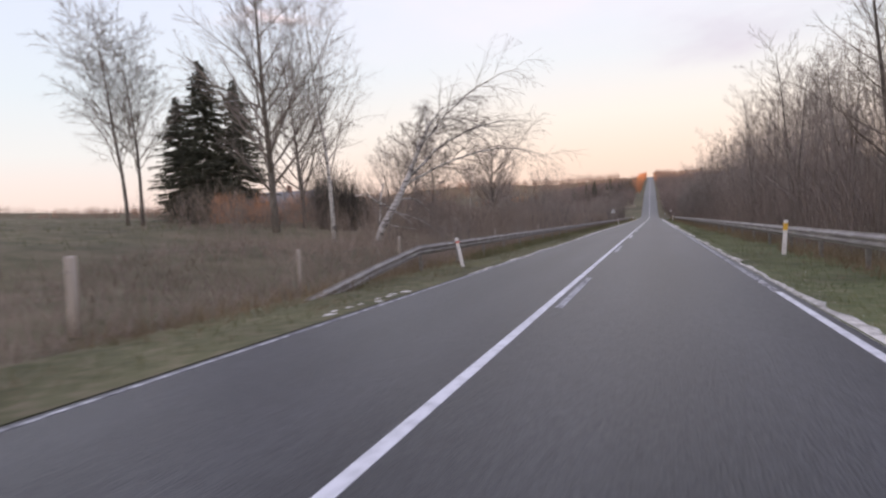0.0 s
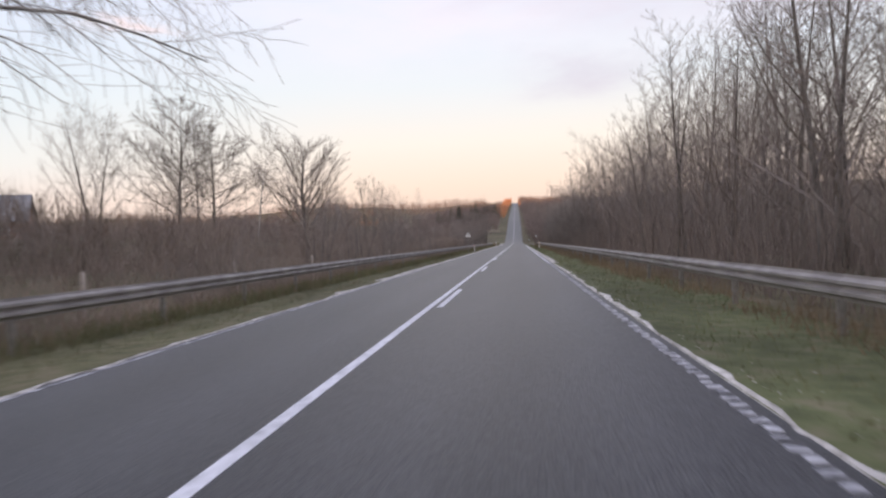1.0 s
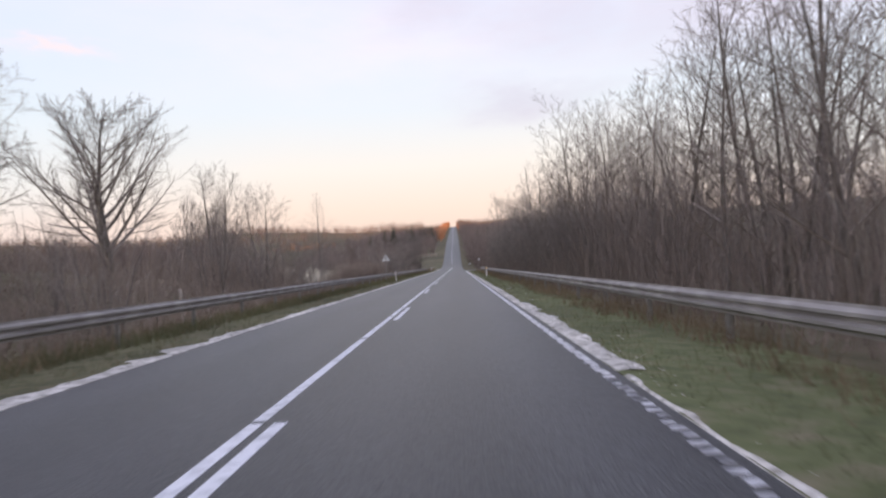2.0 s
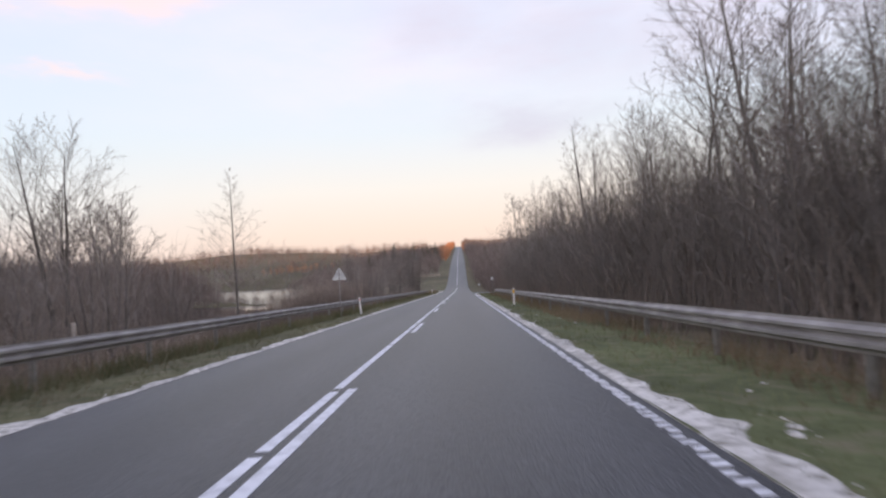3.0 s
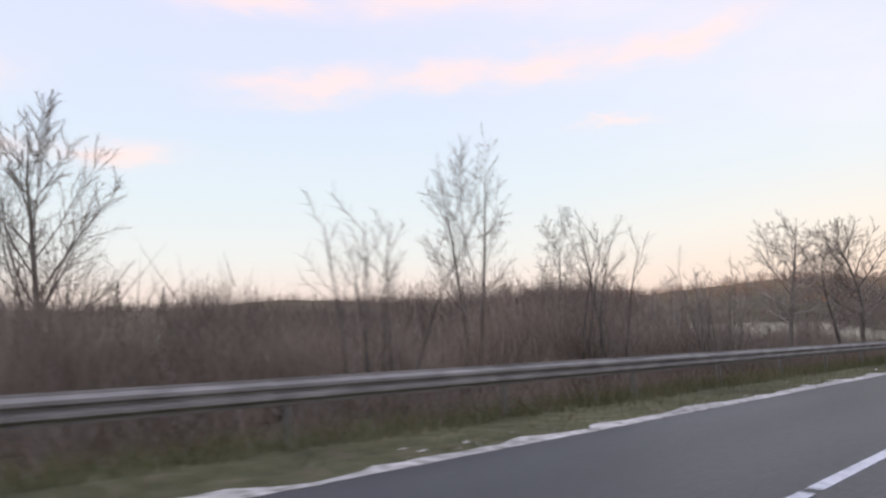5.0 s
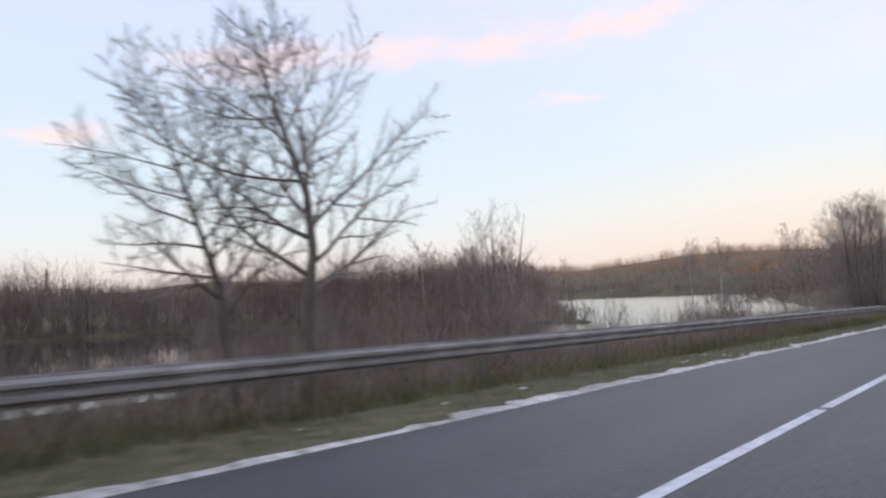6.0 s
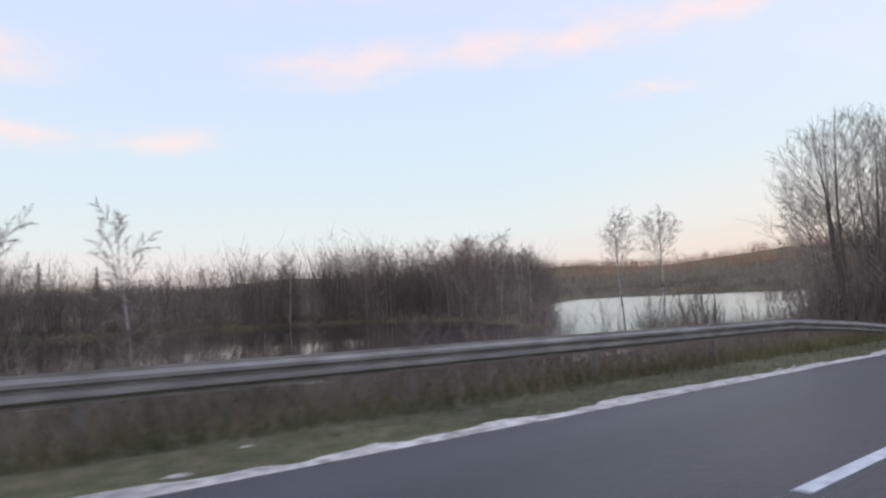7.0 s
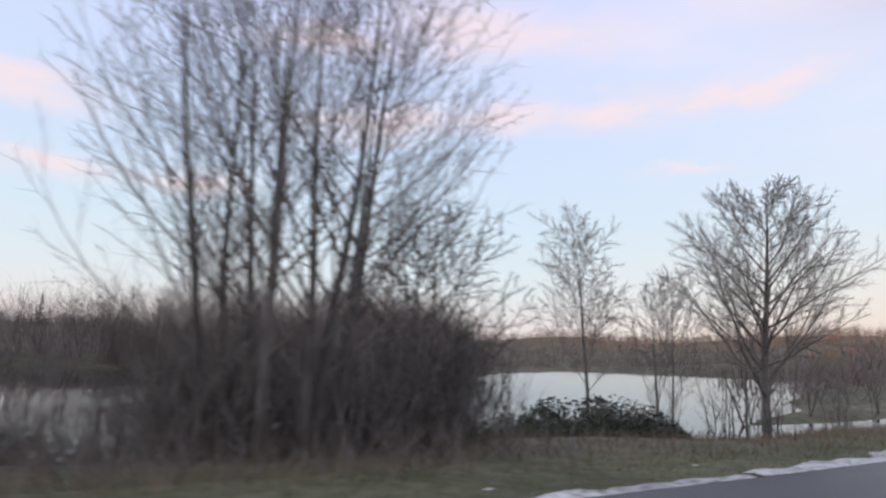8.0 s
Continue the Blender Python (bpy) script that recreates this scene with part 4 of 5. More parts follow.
tree("birch_tree", "pair birch with a small round crown in the lake", "tree", "", tree_meshes(54, 8.7, 0.08, kind_of((1.5, 6.9, 2.0), **{k: v for k, v in dict(BIRCH, start=(0.55, 0.15, 0.12)).items() if k != "from"}), M_BIRCH, M_TWIG), stand_to(-21.3, 228.2, 2.0, 90))
tree("willow_bush", "low bare willow bush standing in the lake", "shrub", "", tree_meshes(55, 3.5, 0.075, SHRUB, M_BARK, M_BARK, 12, 1.9), stand_to(-21.1, 232.0, -2.7))
tree("multi_stem_tree", "large bare many-stemmed tree at the lay-by", "tree", "", tree_meshes(61, 9.8, 0.12, dict(stem_like(4.9, 4.7, 5.2, (17, 8, 6)), angle=(48, 36, 38), lift=(0.05, 0.12, 0.07, 0.05), tip=(0.04, 0.15, 0.3, 0.6)), M_BARK, M_TWIG, 9, 3.6, fanning=0.03), stand_to(-8.6, 223.5, 4.1))
tree("alder_tree", "dense dark bushy tree beside the many-stemmed one", "tree", "", tree_meshes(66, 6.0, 0.10, dict(oak_like(3.0, 3.4, 2.8, (20, 10, 7), 0.12), angle=(54, 40, 40), thin=0.009), M_BARK, M_BARK, 2, 0.9), stand_to(-9.6, 227.2, -0.6, 40))
tree("round_tree", "bare tree with a dense round crown on the lake shore", "tree", "", tree_meshes(62, 11.5, 0.24, dict(oak_like(6.0, 7.0, 5.8, (42, 17, 17), 0.18), angle=(52, 38, 38), thin=0.0085), M_BARK, M_TWIG), stand_to(-14.2, 252.0, 5.9))
tree("birch_tree", "thin bare birch on the lake shore", "tree", "", tree_meshes(63, 9.6, 0.11, dict(BIRCH, kids=(28, 12, 12), ratio=(0.42, 0.45, 0.5), thin=0.0085), M_BARK, M_TWIG), stand(-17.5, 242.5, 0))
tree("alder_tree", "thin bare tree with forked stems on the lake shore", "tree", "", tree_meshes(64, 7.6, 0.09, dict(stem_like(2.4, 5.0, 3.0), thin=0.008), M_BARK, M_TWIG, 2, 0.8), stand(-15.6, 245.6, 0))
tree("forest_tree", "forked bare tree above the scrub of the wood's edge", "tree", "", tree_meshes(67, 11.4, 0.15, stem_like(2.6, 8.0, 3.8), M_BARK, M_TWIG, 2, 1.0), stand_to(11.3, 157.0, 9.3, 30))
tree("forest_tree", "bare tree with a broad fan of limbs at the wood's edge", "tree", "", tree_meshes(68, 10.6, 0.15, stem_like(2.8, 7.2, 3.8), M_BARK, M_TWIG, 3, 1.2), stand_to(12.2, 149.0, 7.6, 70))
tree("forest_tree", "tall bare tree rising above the wood's edge", "tree", "", tree_meshes(65, 12.4, 0.17, stem_like(2.6, 8.6, 4.2), M_BARK, M_TWIG, 2, 0.7), stand_to(10.9, 127.2, 9.2))


def spruce_meshes(seed, height, boughs=7, sprays=2.4, gap=0.03, wide=0.30, fine=1.0):
    """Trunk with whorls of drooping boughs, each with hanging needle sprays."""
    rng = random.Random(seed)
    wood, needle = Shape(), Shape()
    wood.tube([Vector((0, 0, -0.4)), Vector((0, 0, height * 0.5)), Vector((0, 0, height))], [height * 0.018, height * 0.011, 0.02], 7)
    h = height * 0.06
    while h < height * 0.985:
        reach = min((height - h) * wide, height * 0.22) + 0.15
        whorl = rng.uniform(0.75, 1.12)
        for k in range(boughs):
            q = rng.uniform(0, 6.28)
            out = Vector((math.cos(q), math.sin(q), 0))
            long = reach * whorl * rng.uniform(0.5, 1.15)
            droop = rng.uniform(0.08, 0.34)
            p0 = Vector((0, 0, h + rng.uniform(-0.2, 0.2)))
            p1 = p0 + out * long * 0.55 + Vector((0, 0, -droop * 0.7 * long))
            p2 = p0 + out * long + Vector((0, 0, (0.06 - droop) * long))
            needle.tube([p0, p1, p2], [0.05, 0.05, 0.012], 3, False)
            side = Vector((-out.y, out.x, 0))
            for j in range(int(3 + long * sprays)):
                t = rng.uniform(0.12, 1) ** 0.8
                p = p0.lerp(p1, t / 0.55) if t < 0.55 else p1.lerp(p2, (t - 0.55) / 0.45)
                e = p + (side * rng.uniform(-1, 1) + out * 0.5).normalized() * (0.25 + long * 0.2) * rng.uniform(0.6, 1.1) * (1.2 - t * 0.6) + Vector((0, 0, -rng.uniform(0.05, 0.45)))
                needle.spike(p, e, 0.055 * fine)
        h += height * gap
    return wood.mesh("trunk", M_BARK, True), needle.mesh("crown", M_NEEDLE)


SPRUCE = spruce_meshes(71, 12.0, 13, 9.5, 0.024, 0.44, 0.62)
for x, y, k, turn in ((-45.6, 59.6, 1.12, 0), (-40.6, 57.2, 1.38, 70), (-37.2, 57.6, 1.2, 130)):
    tree("spruce_tree", "dark green spruce with drooping boughs by the field", "spruce", "spruces by the field", SPRUCE, stand(x, y, turn, k))

# the wood on the east side
rng = random.Random(5)
WOOD = [tree_meshes(80 + k, 13.0, 0.15, FOREST, M_BARK, M_TWIG, 1 + (k % 3 == 2), 0.9) for k in range(6)]
DEEP = [tree_meshes(90 + k, 13.0, 0.16, dict(FOREST, kids=(17, 7, 6), thin=0.010), M_BARK, M_TWIG, 1 + (k % 2), 0.9) for k in range(4)]
count = 0
for row, (x, gap, k) in enumerate(((10.2, 4.6, 0.80), (13.5, 4.6, 0.95), (18.0, 6.0, 1.08), (25, 14.0, 1.15))):
    y = 6.0 + row * 1.3
    while y < 172 + row * 6:
        if y > 119 and (row < 2 or rng.random() < 0.5):
            y += gap
            continue
        tall = k * rng.uniform(0.75, 1.12) * (0.55 if y > 119 else 1.0)
        tree("forest_tree", "tall thin bare tree in the dense roadside wood", "tree", "trees of the roadside wood", WOOD[count % 6] if row < 2 else DEEP[count % 4],
             stand(x + rng.uniform(-1.2, 1.2), y, rng.uniform(0, 360), tall) @ Matrix.Rotation(radians(rng.gauss(0, 4)), 4, "X"))
        count += 1
        y += gap * rng.uniform(0.7, 1.3)

# scrub on the west side
BUSH = [tree_meshes(100 + k, 3.4, 0.033, dict(SHRUB, kids=(9, 9)), M_BARK, M_TWIG, 6, 1.5) for k in range(4)]
rng = random.Random(9)
for k in range(92):
    y = rng.uniform(30, 232)
    x = -7.2 - rng.random() ** 1.4 * (13 if y < 140 else 7)
    if y > 215 and x > -8.2:
        x -= 2.2
    if 102 < y < 140:
        x = -8.5 - (y - 100) * 0.44 - rng.random() * 10
    low = 0.6 if y < 60 else (1.05 if y < 142 else (1.1 if y < 168 else 0.5))
    tree("shrub", "bare brown twiggy shrub behind the guard rail", "shrub", "shrubs along the west side", BUSH[k % 4], stand(x, y, rng.uniform(0, 360), low * rng.uniform(0.7, 1.25)))
for k in range(26):
    y = rng.uniform(90, 176)
    tree("shrub", "bare dark twiggy shrub at the wood's edge", "shrub", "shrubs along the wood's edge", BUSH[k % 4], stand(8.4 + rng.random() * 2.5, y, rng.uniform(0, 360), rng.uniform(1.1, 1.9)))

for k in range(38):
    y = rng.uniform(105, 142)
    x = -6.6 - 0.43 * (y - 100) - rng.random() * 11
    tree("shrub", "dense dark twiggy shrub at the foot of the bank trees", "shrub", "shrubs along the west side", BUSH[k % 4], stand(x, y, rng.uniform(0, 360), rng.uniform(0.85, 1.25)))
# where the wood goes on past the side road
for k in range(24):
    y = rng.uniform(164, 178) if k < 7 else rng.uniform(193, 262)
    tree("forest_tree", "tall bare tree at the edge of the far wood", "tree", "trees of the roadside wood", DEEP[k % 4], stand(9.0 + rng.random() * 6.5, y, rng.uniform(0, 360), rng.uniform(0.72, 0.98)))

# birches of the lake's far wood
PALE = [tree_meshes(120 + k, 9.5, 0.09, THIN_BIRCH, M_BIRCH, M_REDTWIG) for k in range(3)]
rng = random.Random(12)
for cx, cy, sigma, many, low, high in ((-100, 274, 7.0, 14, 1.1, 1.5), (-92, 272, 3.0, 5, 1.05, 1.45), (-86, 273, 3.6, 6, 1.0, 1.35), (-112, 268, 4.0, 6, 1.1, 1.45), (-124, 262, 8.0, 9, 1.0, 1.4),
                                       (-88, 284, 6.0, 6, 0.95, 1.3), (-76, 269, 4.0, 6, 0.85, 1.1), (-140, 240, 6.0, 6, 0.9, 1.3)):
    made = 0
    while made < many:
        x, y = rng.gauss(cx, sigma), rng.gauss(cy, sigma)
        if lake_depth(x, y) < -0.8:
            tree("birch_tree", "bare birch with pale stem and reddish twigs across the water", "tree", "birches across the water", PALE[made % 3], stand(x, y, rng.uniform(0, 360), rng.uniform(low, high)))
            made += 1

# dark thicket round the many-stemmed tree
rng = random.Random(14)
for k in range(16):
    tree("shrub", "dark bare shrub at the foot of the many-stemmed tree", "shrub", "shrubs at the lay-by", BUSH[k % 4], stand(-8.4 - rng.random() * 2.8, 221.2 + rng.random() * 6.8, k * 50, rng.uniform(0.6, 1.0)))


for x, y, k in ((-13.0, 249.6, 0.9), (-15.6, 250.4, 1.1), (-14.9, 254.2, 1.0), (-11.8, 253.6, 0.8), (-16.8, 247.5, 0.8), (-18.4, 244.4, 0.7), (-12.6, 256.8, 1.0)):
    tree("shrub", "bare shrub at the foot of the round tree", "shrub", "shrubs on the lake shore", BUSH[int(k * 10) % 4], stand(x, y, k * 700, k))


def evergreen_mound(x, y, long, wide, tall, seed):
    """A low spreading evergreen: a mound of leaves on creeping stems."""
    r = random.Random(seed)
    thing = tagged(new("evergreen_bush"), "low dark green spreading bush on the lake shore", "shrub")
    thing.location = (x, y, ground_at(x, y))
    stems, leaves = Shape(), Shape()
    for k in range(40):
        q, d = r.uniform(0, 6.28), math.sqrt(r.random())
        end = Vector((math.cos(q) * d * wide, math.sin(q) * d * long, tall * (1 - d * d) * r.uniform(0.6, 1)))
        stems.tube([Vector((end.x * 0.3, end.y * 0.3, -0.3)), end * 0.6, end], [0.03, 0.02, 0.008], 4)
    for k in range(9500):
        q, d = r.uniform(0, 6.28), math.sqrt(r.random())
        c = Vector((math.cos(q) * d * wide, math.sin(q) * d * long, tall * (1 - d ** 2.4) * r.uniform(0.35, 1.05) * (0.75 + 0.35 * math.sin(q * 5 + d * 6))))
        u = Vector((r.gauss(0, 1), r.gauss(0, 1), r.gauss(0, 0.6))).normalized() * r.uniform(0.06, 0.13)
        w = u.orthogonal().normalized() * r.uniform(0.028, 0.05)
        i = len(leaves.v)
        leaves.v += [c - u, c + w, c + u, c - w]
        leaves.f.append((i, i + 1, i + 2, i + 3))
    part("stems", stems.mesh("stems", M_BARK), thing)
    part("leaves", leaves.mesh("leaves", M_NEEDLE), thing, "dark green leaves")


evergreen_mound(-12.0, 235.6, 5.6, 2.4, 1.45, 3)


# ---- growth that nobody could count ----
def spikes(name, bases, tops, r, mat, label, category):
    """Thin tapering stalks from base to top, joined."""
    n = len(bases)
    side = np.stack([np.cos(np.arange(n) * 2.4), np.sin(np.arange(n) * 2.4), np.zeros(n)], -1)
    other = np.stack([-side[:, 1], side[:, 0], np.zeros(n)], -1)
    r = np.broadcast_to(np.asarray(r, float), (n,))[:, None]
    verts = np.stack([bases + side * r, bases + (-0.5 * side + 0.87 * other) * r, bases + (-0.5 * side - 0.87 * other) * r, tops], 1).reshape(-1, 3)
    i = np.arange(n) * 4
    faces = np.concatenate([np.stack([i, i + 1, i + 3], -1), np.stack([i + 1, i + 2, i + 3], -1), np.stack([i + 2, i, i + 3], -1)])
    return tagged(new(name, array_mesh(name, verts, faces, mat)), label, category, kind="stuff")


gen = np.random.default_rng(3)


def scatter(n, x0, x1, y0, y1, power=1.0):
    u = gen.random(n) ** power
    return x0 + (x1 - x0) * u, gen.uniform(y0, y1, n)


def stalks(name, x, y, low, high, lean, r, mat, label, category, sink=0.05):
    z = land(x, y) - sink
    h = gen.uniform(low, high, len(x))
    off = gen.normal(0, 1, (len(x), 2)) * (h * lean)[:, None]
    base = np.stack([x, y, z], -1)
    top = base + np.stack([off[:, 0], off[:, 1], h + sink], -1)
    return spikes(name, base, top, r, mat, label, category)


x1, y1 = scatter(26000, -3.6, -5.7, -6, 262)
x2, y2 = scatter(27000, 3.85, 6.2, -6, 178)
stalks("grass", x1, y1, 0.04, 0.16, 0.6, 0.011, M_GRASS, "short olive winter grass on the lakeside verge", "grass")
stalks("grass", x2, y2, 0.04, 0.13, 0.5, 0.012, M_GREENGRASS, "short green winter grass on the wood's verge", "grass")
x1, y1 = scatter(7000, -3.7, -5.4, -6, 240)
x2, y2 = scatter(5200, 4.2, 6.0, -6, 178)
k1, k2 = np.sin(x1 * 5 + y1 * 0.8) + np.sin(y1 * 1.9 + x1 * 2) > 0.5, np.sin(x2 * 5 + y2 * 0.8) + np.sin(y2 * 1.7 + x2 * 2) > 0.7
stalks("dry_grass", np.r_[x1[k1], x2[k2]], np.r_[y1[k1], y2[k2]], 0.06, 0.2, 0.7, 0.011, M_DRYGRASS, "tufts of faded grass in the verge turf", "grass")
x1, y1 = scatter(5200, -3.42, -3.8, 52, 229)
x2, y2 = scatter(4600, 3.66, 4.0, -6, 176)
stalks("grass", np.r_[x1, x2], np.r_[y1, y2], 0.03, 0.10, 0.6, 0.014, M_GRASS, "grass creeping over the gravel's edge", "grass")
x1, y1 = scatter(5000, -3.4, -4.1, 52, 240, 1.7)
x2, y2 = scatter(4600, 3.66, 4.4, -6, 176, 1.9)
stalks("gravel", np.r_[x1, x2], np.r_[y1, y2], 0.01, 0.035, 0.5, 0.035, M_GRAVEL, "loose pale stones spilt into the verge grass", "gravel", 0.0)
x1, y1 = scatter(13000, -5.0, -6.6, 8, 225)
x2, y2 = scatter(12000, 5.2, 6.6, -6, 172)
keep = np.sin(y2 * 0.9) + np.sin(y2 * 0.37 + 1) > -0.6
stalks("dry_grass", np.r_[x1, x2[keep]], np.r_[y1, y2[keep]], 0.12, 0.5, 0.4, 0.011, M_DRYGRASS, "pale brown dry grass tufts under the guard rails", "grass")
x, y = scatter(16000, -4.95, -5.7, 26, 214)
stalks("grass", x, y, 0.15, 0.42, 0.4, 0.013, M_GRASS, "long olive grass grown up round the rail's posts", "grass")
x, y = scatter(5200, 4.9, 5.7, 40, 165)
k = np.sin(y * 0.55) + np.sin(y * 0.23 + 2) + np.sin(y * 1.7 + x * 3) * 0.6 > 0.1
stalks("dry_grass", x[k], y[k], 0.12, 0.38, 0.5, 0.011, M_DRYGRASS, "reddish dry grass before the rail by the wood", "grass")
x, y = scatter(7000, -6.4, -17, -8, 22, 1.3)
stalks("undergrowth", x, y, 0.2, 0.8, 0.6, 0.011, M_HAZED_SCRUB, "low brown weeds round the fence stakes", "undergrowth")
x, y = scatter(18000, -6.4, -17, 22, 104, 1.3)
stalks("undergrowth", x, y, 0.3, 1.25, 0.6, 0.011, M_HAZED_SCRUB, "brown bare brambles and dead weeds beside the road", "undergrowth")
x, y = scatter(7000, -6.4, -17, 104, 140, 1.3)
stalks("undergrowth", x, y, 0.3, 1.1, 0.65, 0.013, M_BRUSH, "brown bare brambles beside the lake field", "undergrowth")
x, y = scatter(12000, -5.9, -12, 138, 228, 1.0)
stalks("undergrowth", x, y, 0.25, 1.0, 0.65, 0.013, M_BRUSH, "brown dead weeds on the lake bank", "undergrowth")
x, y = scatter(4200, -4.6, -11.5, 226, 262, 1.0)
stalks("dry_grass", x, y, 0.10, 0.34, 0.5, 0.014, M_DRYGRASS, "warm brown dry grass between the road and the lake", "grass")
x, y = scatter(16000, 7.2, 26, -6, 178, 1.5)
stalks("undergrowth", x, y, 0.6, 3.8, 0.30, 0.013, M_BRUSH, "dark bare saplings crowding the wood", "undergrowth")
x, y = scatter(7000, -17, -60, -10, 140, 1.0)
stalks("grass", x, y, 0.12, 0.4, 0.4, 0.02, M_GRASS, "tussocks of olive grass on the field", "grass")


def lumpy(x, y, size):
    """Slow waves over the ground, about -1 to 1: stands of taller and lower trees."""
    u, v = x / size, y / size
    return (np.sin(u * 1.7 + 0.6 * np.sin(v * 1.3)) + np.sin(v * 2.1 + u * 0.9 + 1.7) + np.sin(u * 3.9 - v * 2.7) * 0.7) / 2.7


def woods(name, x, y, low, high, spread, twigs, r, mat, label, lumps=9.0, top=None):
    """Bare trees or shrubs: a few stems each, and fine twigs every way through a rounded crown."""
    n = len(x)
    z = land(x, y)
    h = low + (high - low) * np.clip(0.5 + 0.42 * lumpy(x, y, lumps) + gen.normal(0, 0.2, n), 0, 1.2)
    if top is not None:
        h = np.maximum(top - z, 0.6) * np.clip(0.93 + 0.24 * lumpy(x, y, lumps) + gen.normal(0, 0.10, n), 0.3, 1.3)
    base = np.stack([x, y, z - 0.3], -1)
    bases, tops, rr = [], [], []

    def inside(rho_low):
        q, rho = gen.uniform(0, 6.28, n), np.sqrt(gen.uniform(rho_low, 1, n))
        out = h * spread * rho
        return np.cos(q) * out, np.sin(q) * out, h * (0.34 + 0.66 * np.sqrt(np.maximum(1.02 - rho * rho, 0)))

    for k in range(twigs):
        dx, dy, lid = inside(0.0)
        if k < max(2, twigs // 12):
            foot, tip, thick = base.copy(), base + np.stack([dx * 0.7, dy * 0.7, lid * 0.9 + 0.3], -1), 1.4
        elif k % 5 < 2:
            up = lid * gen.uniform(0.5, 1.0, n)
            side = gen.normal(0, 0.07, (n, 2)) * h[:, None]
            tip = base + np.stack([dx + side[:, 0], dy + side[:, 1], up + 0.3], -1)
            foot = base + np.stack([dx * 0.45, dy * 0.45, up * gen.uniform(0.45, 0.85, n)], -1)
            thick = 1.0
        else:
            foot = base + np.stack([dx * 0.85, dy * 0.85, lid * gen.uniform(0.08, 0.92, n)], -1)
            q, long = gen.uniform(0, 6.28, n), h * gen.uniform(0.06, 0.2, n)
            tip = foot + np.stack([np.cos(q) * long, np.sin(q) * long, long * gen.normal(0.35, 0.6, n)], -1)
            thick = 0.85
        bases.append(foot)
        tops.append(tip)
        rr.append(r * thick * np.clip(h / np.median(h), 0.6, 1.7))
    return spikes(name, np.concatenate(bases), np.concatenate(tops), np.concatenate(rr), mat, label, "woods")


def on_land(x, y, margin):
    keep = lake_depth(x, y) < -margin
    return x[keep], y[keep]


# thickets of scrub and saplings
x, y = scatter(1150, -8.5, -32, 45, 150, 1.1)
k = (lake_depth(x, y) < -0.5) & (x < -8.2 - np.maximum(y - 100, 0) * 0.44)
woods("thicket", x[k], y[k], 1.4, 4.2, 0.42, 24, 0.012, M_HAZED_SCRUB, "brown bare thicket of scrub between road and field", 5.0)
x, y = scatter(620, -9.0, -33, 102, 147, 1.0)
k = (x < -6.0 - 0.43 * (y - 100)) & (x > -17 - 0.43 * (y - 100)) & (lake_depth(x, y) < 1)
woods("thicket", x[k], y[k], 2, 4, 0.36, 36, 0.013, M_BRUSH, "dense brown scrub at the foot of the bank trees", 4.0, top=1.4)
x, y = scatter(420, -17, -52, 104, 140, 0.9)
k = (x < -14 - 0.43 * (y - 100)) & (lake_depth(x, y) < 1)
woods("thicket", x[k], y[k], 1.3, 3.2, 0.42, 30, 0.015, M_BRUSH, "brown scrub running down to the lake", 6.0)
x, y = gen.normal(-29, 3.4, 130), gen.normal(137, 4.0, 130)
woods("thicket", x, y, 2.8, 4.8, 0.36, 40, 0.016, M_BRUSH, "dense brown scrub round the bank trees", 4.0)
x, y = gen.normal(-26.6, 1.6, 16), gen.normal(238.6, 2.2, 16)
woods("thicket", x, y, 2.6, 3.9, 0.42, 120, 0.016, M_BARK, "drowned willow scrub in the shallows", 3.0, top=-3.2)
x, y = scatter(330, -12.5, -30, 35, 62, 0.9)
woods("thicket", x, y, 1.6, 4.6, 0.40, 26, 0.015, M_HAZED_SCRUB, "brown bare thicket under the tall trees", 4.0)
x, y = gen.normal(-21.9, 1.1, 40), gen.normal(48.7, 1.1, 40)
woods("thicket", x, y, 4.4, 6.6, 0.32, 120, 0.012, M_BARK, "dark dense bushes behind the leaning birch", 4.0)
x, y = scatter(1500, -8.4, -15.5, 138, 168, 1.0)
k = (y < 157.4 + (1.9 - x) * 0.404) & (lumpy(x, y, 2.6) > -0.5)
woods("thicket", x[k], y[k], 2, 4, 0.36, 46, 0.0145, M_HAZED_SCRUB, "brown bare alder scrub on the lake bank", 4.5, top=-1.2)
x, y = scatter(620, -11, -19.5, 168, 183, 1.0)
k = y > 164.9 + (2 - x) * 0.424
woods("thicket", x[k], y[k], 2, 4, 0.36, 46, 0.0125, M_BRUSH, "dark bare willow scrub standing in the shallows", 4.5, top=-2.0)
x, y = scatter(420, -7.0, -9.5, 138, 214, 1.0)
woods("thicket", x, y, 0.6, 1.5, 0.5, 22, 0.010, M_HAZED_SCRUB, "low brown scrub behind the guard rail", 3.0)
x, y = gen.normal(-15.4, 1.9, 64), gen.normal(184.6, 2.4, 64)
woods("thicket", x, y, 2, 4, 0.36, 30, 0.013, M_BRUSH, "brown bare willow scrub at the water's edge", 3.0, top=-2.6)
x, y = scatter(1500, 8.2, 17, 88, 177, 1.2)
woods("thicket", x, y, 5.4, 8.6, 0.30, 46, 0.0115, M_BARK, "dense dark scrub at the wood's edge", 6.0)
x, y = scatter(130, -8.0, -12, 221.5, 228.6, 1.0)
woods("thicket", x, y, 1.6, 3.9, 0.40, 34, 0.014, M_BARK, "dense dark scrub under the many-stemmed tree", 3.0)
x, y = scatter(300, 9.0, 24, -5, 90, 1.2)
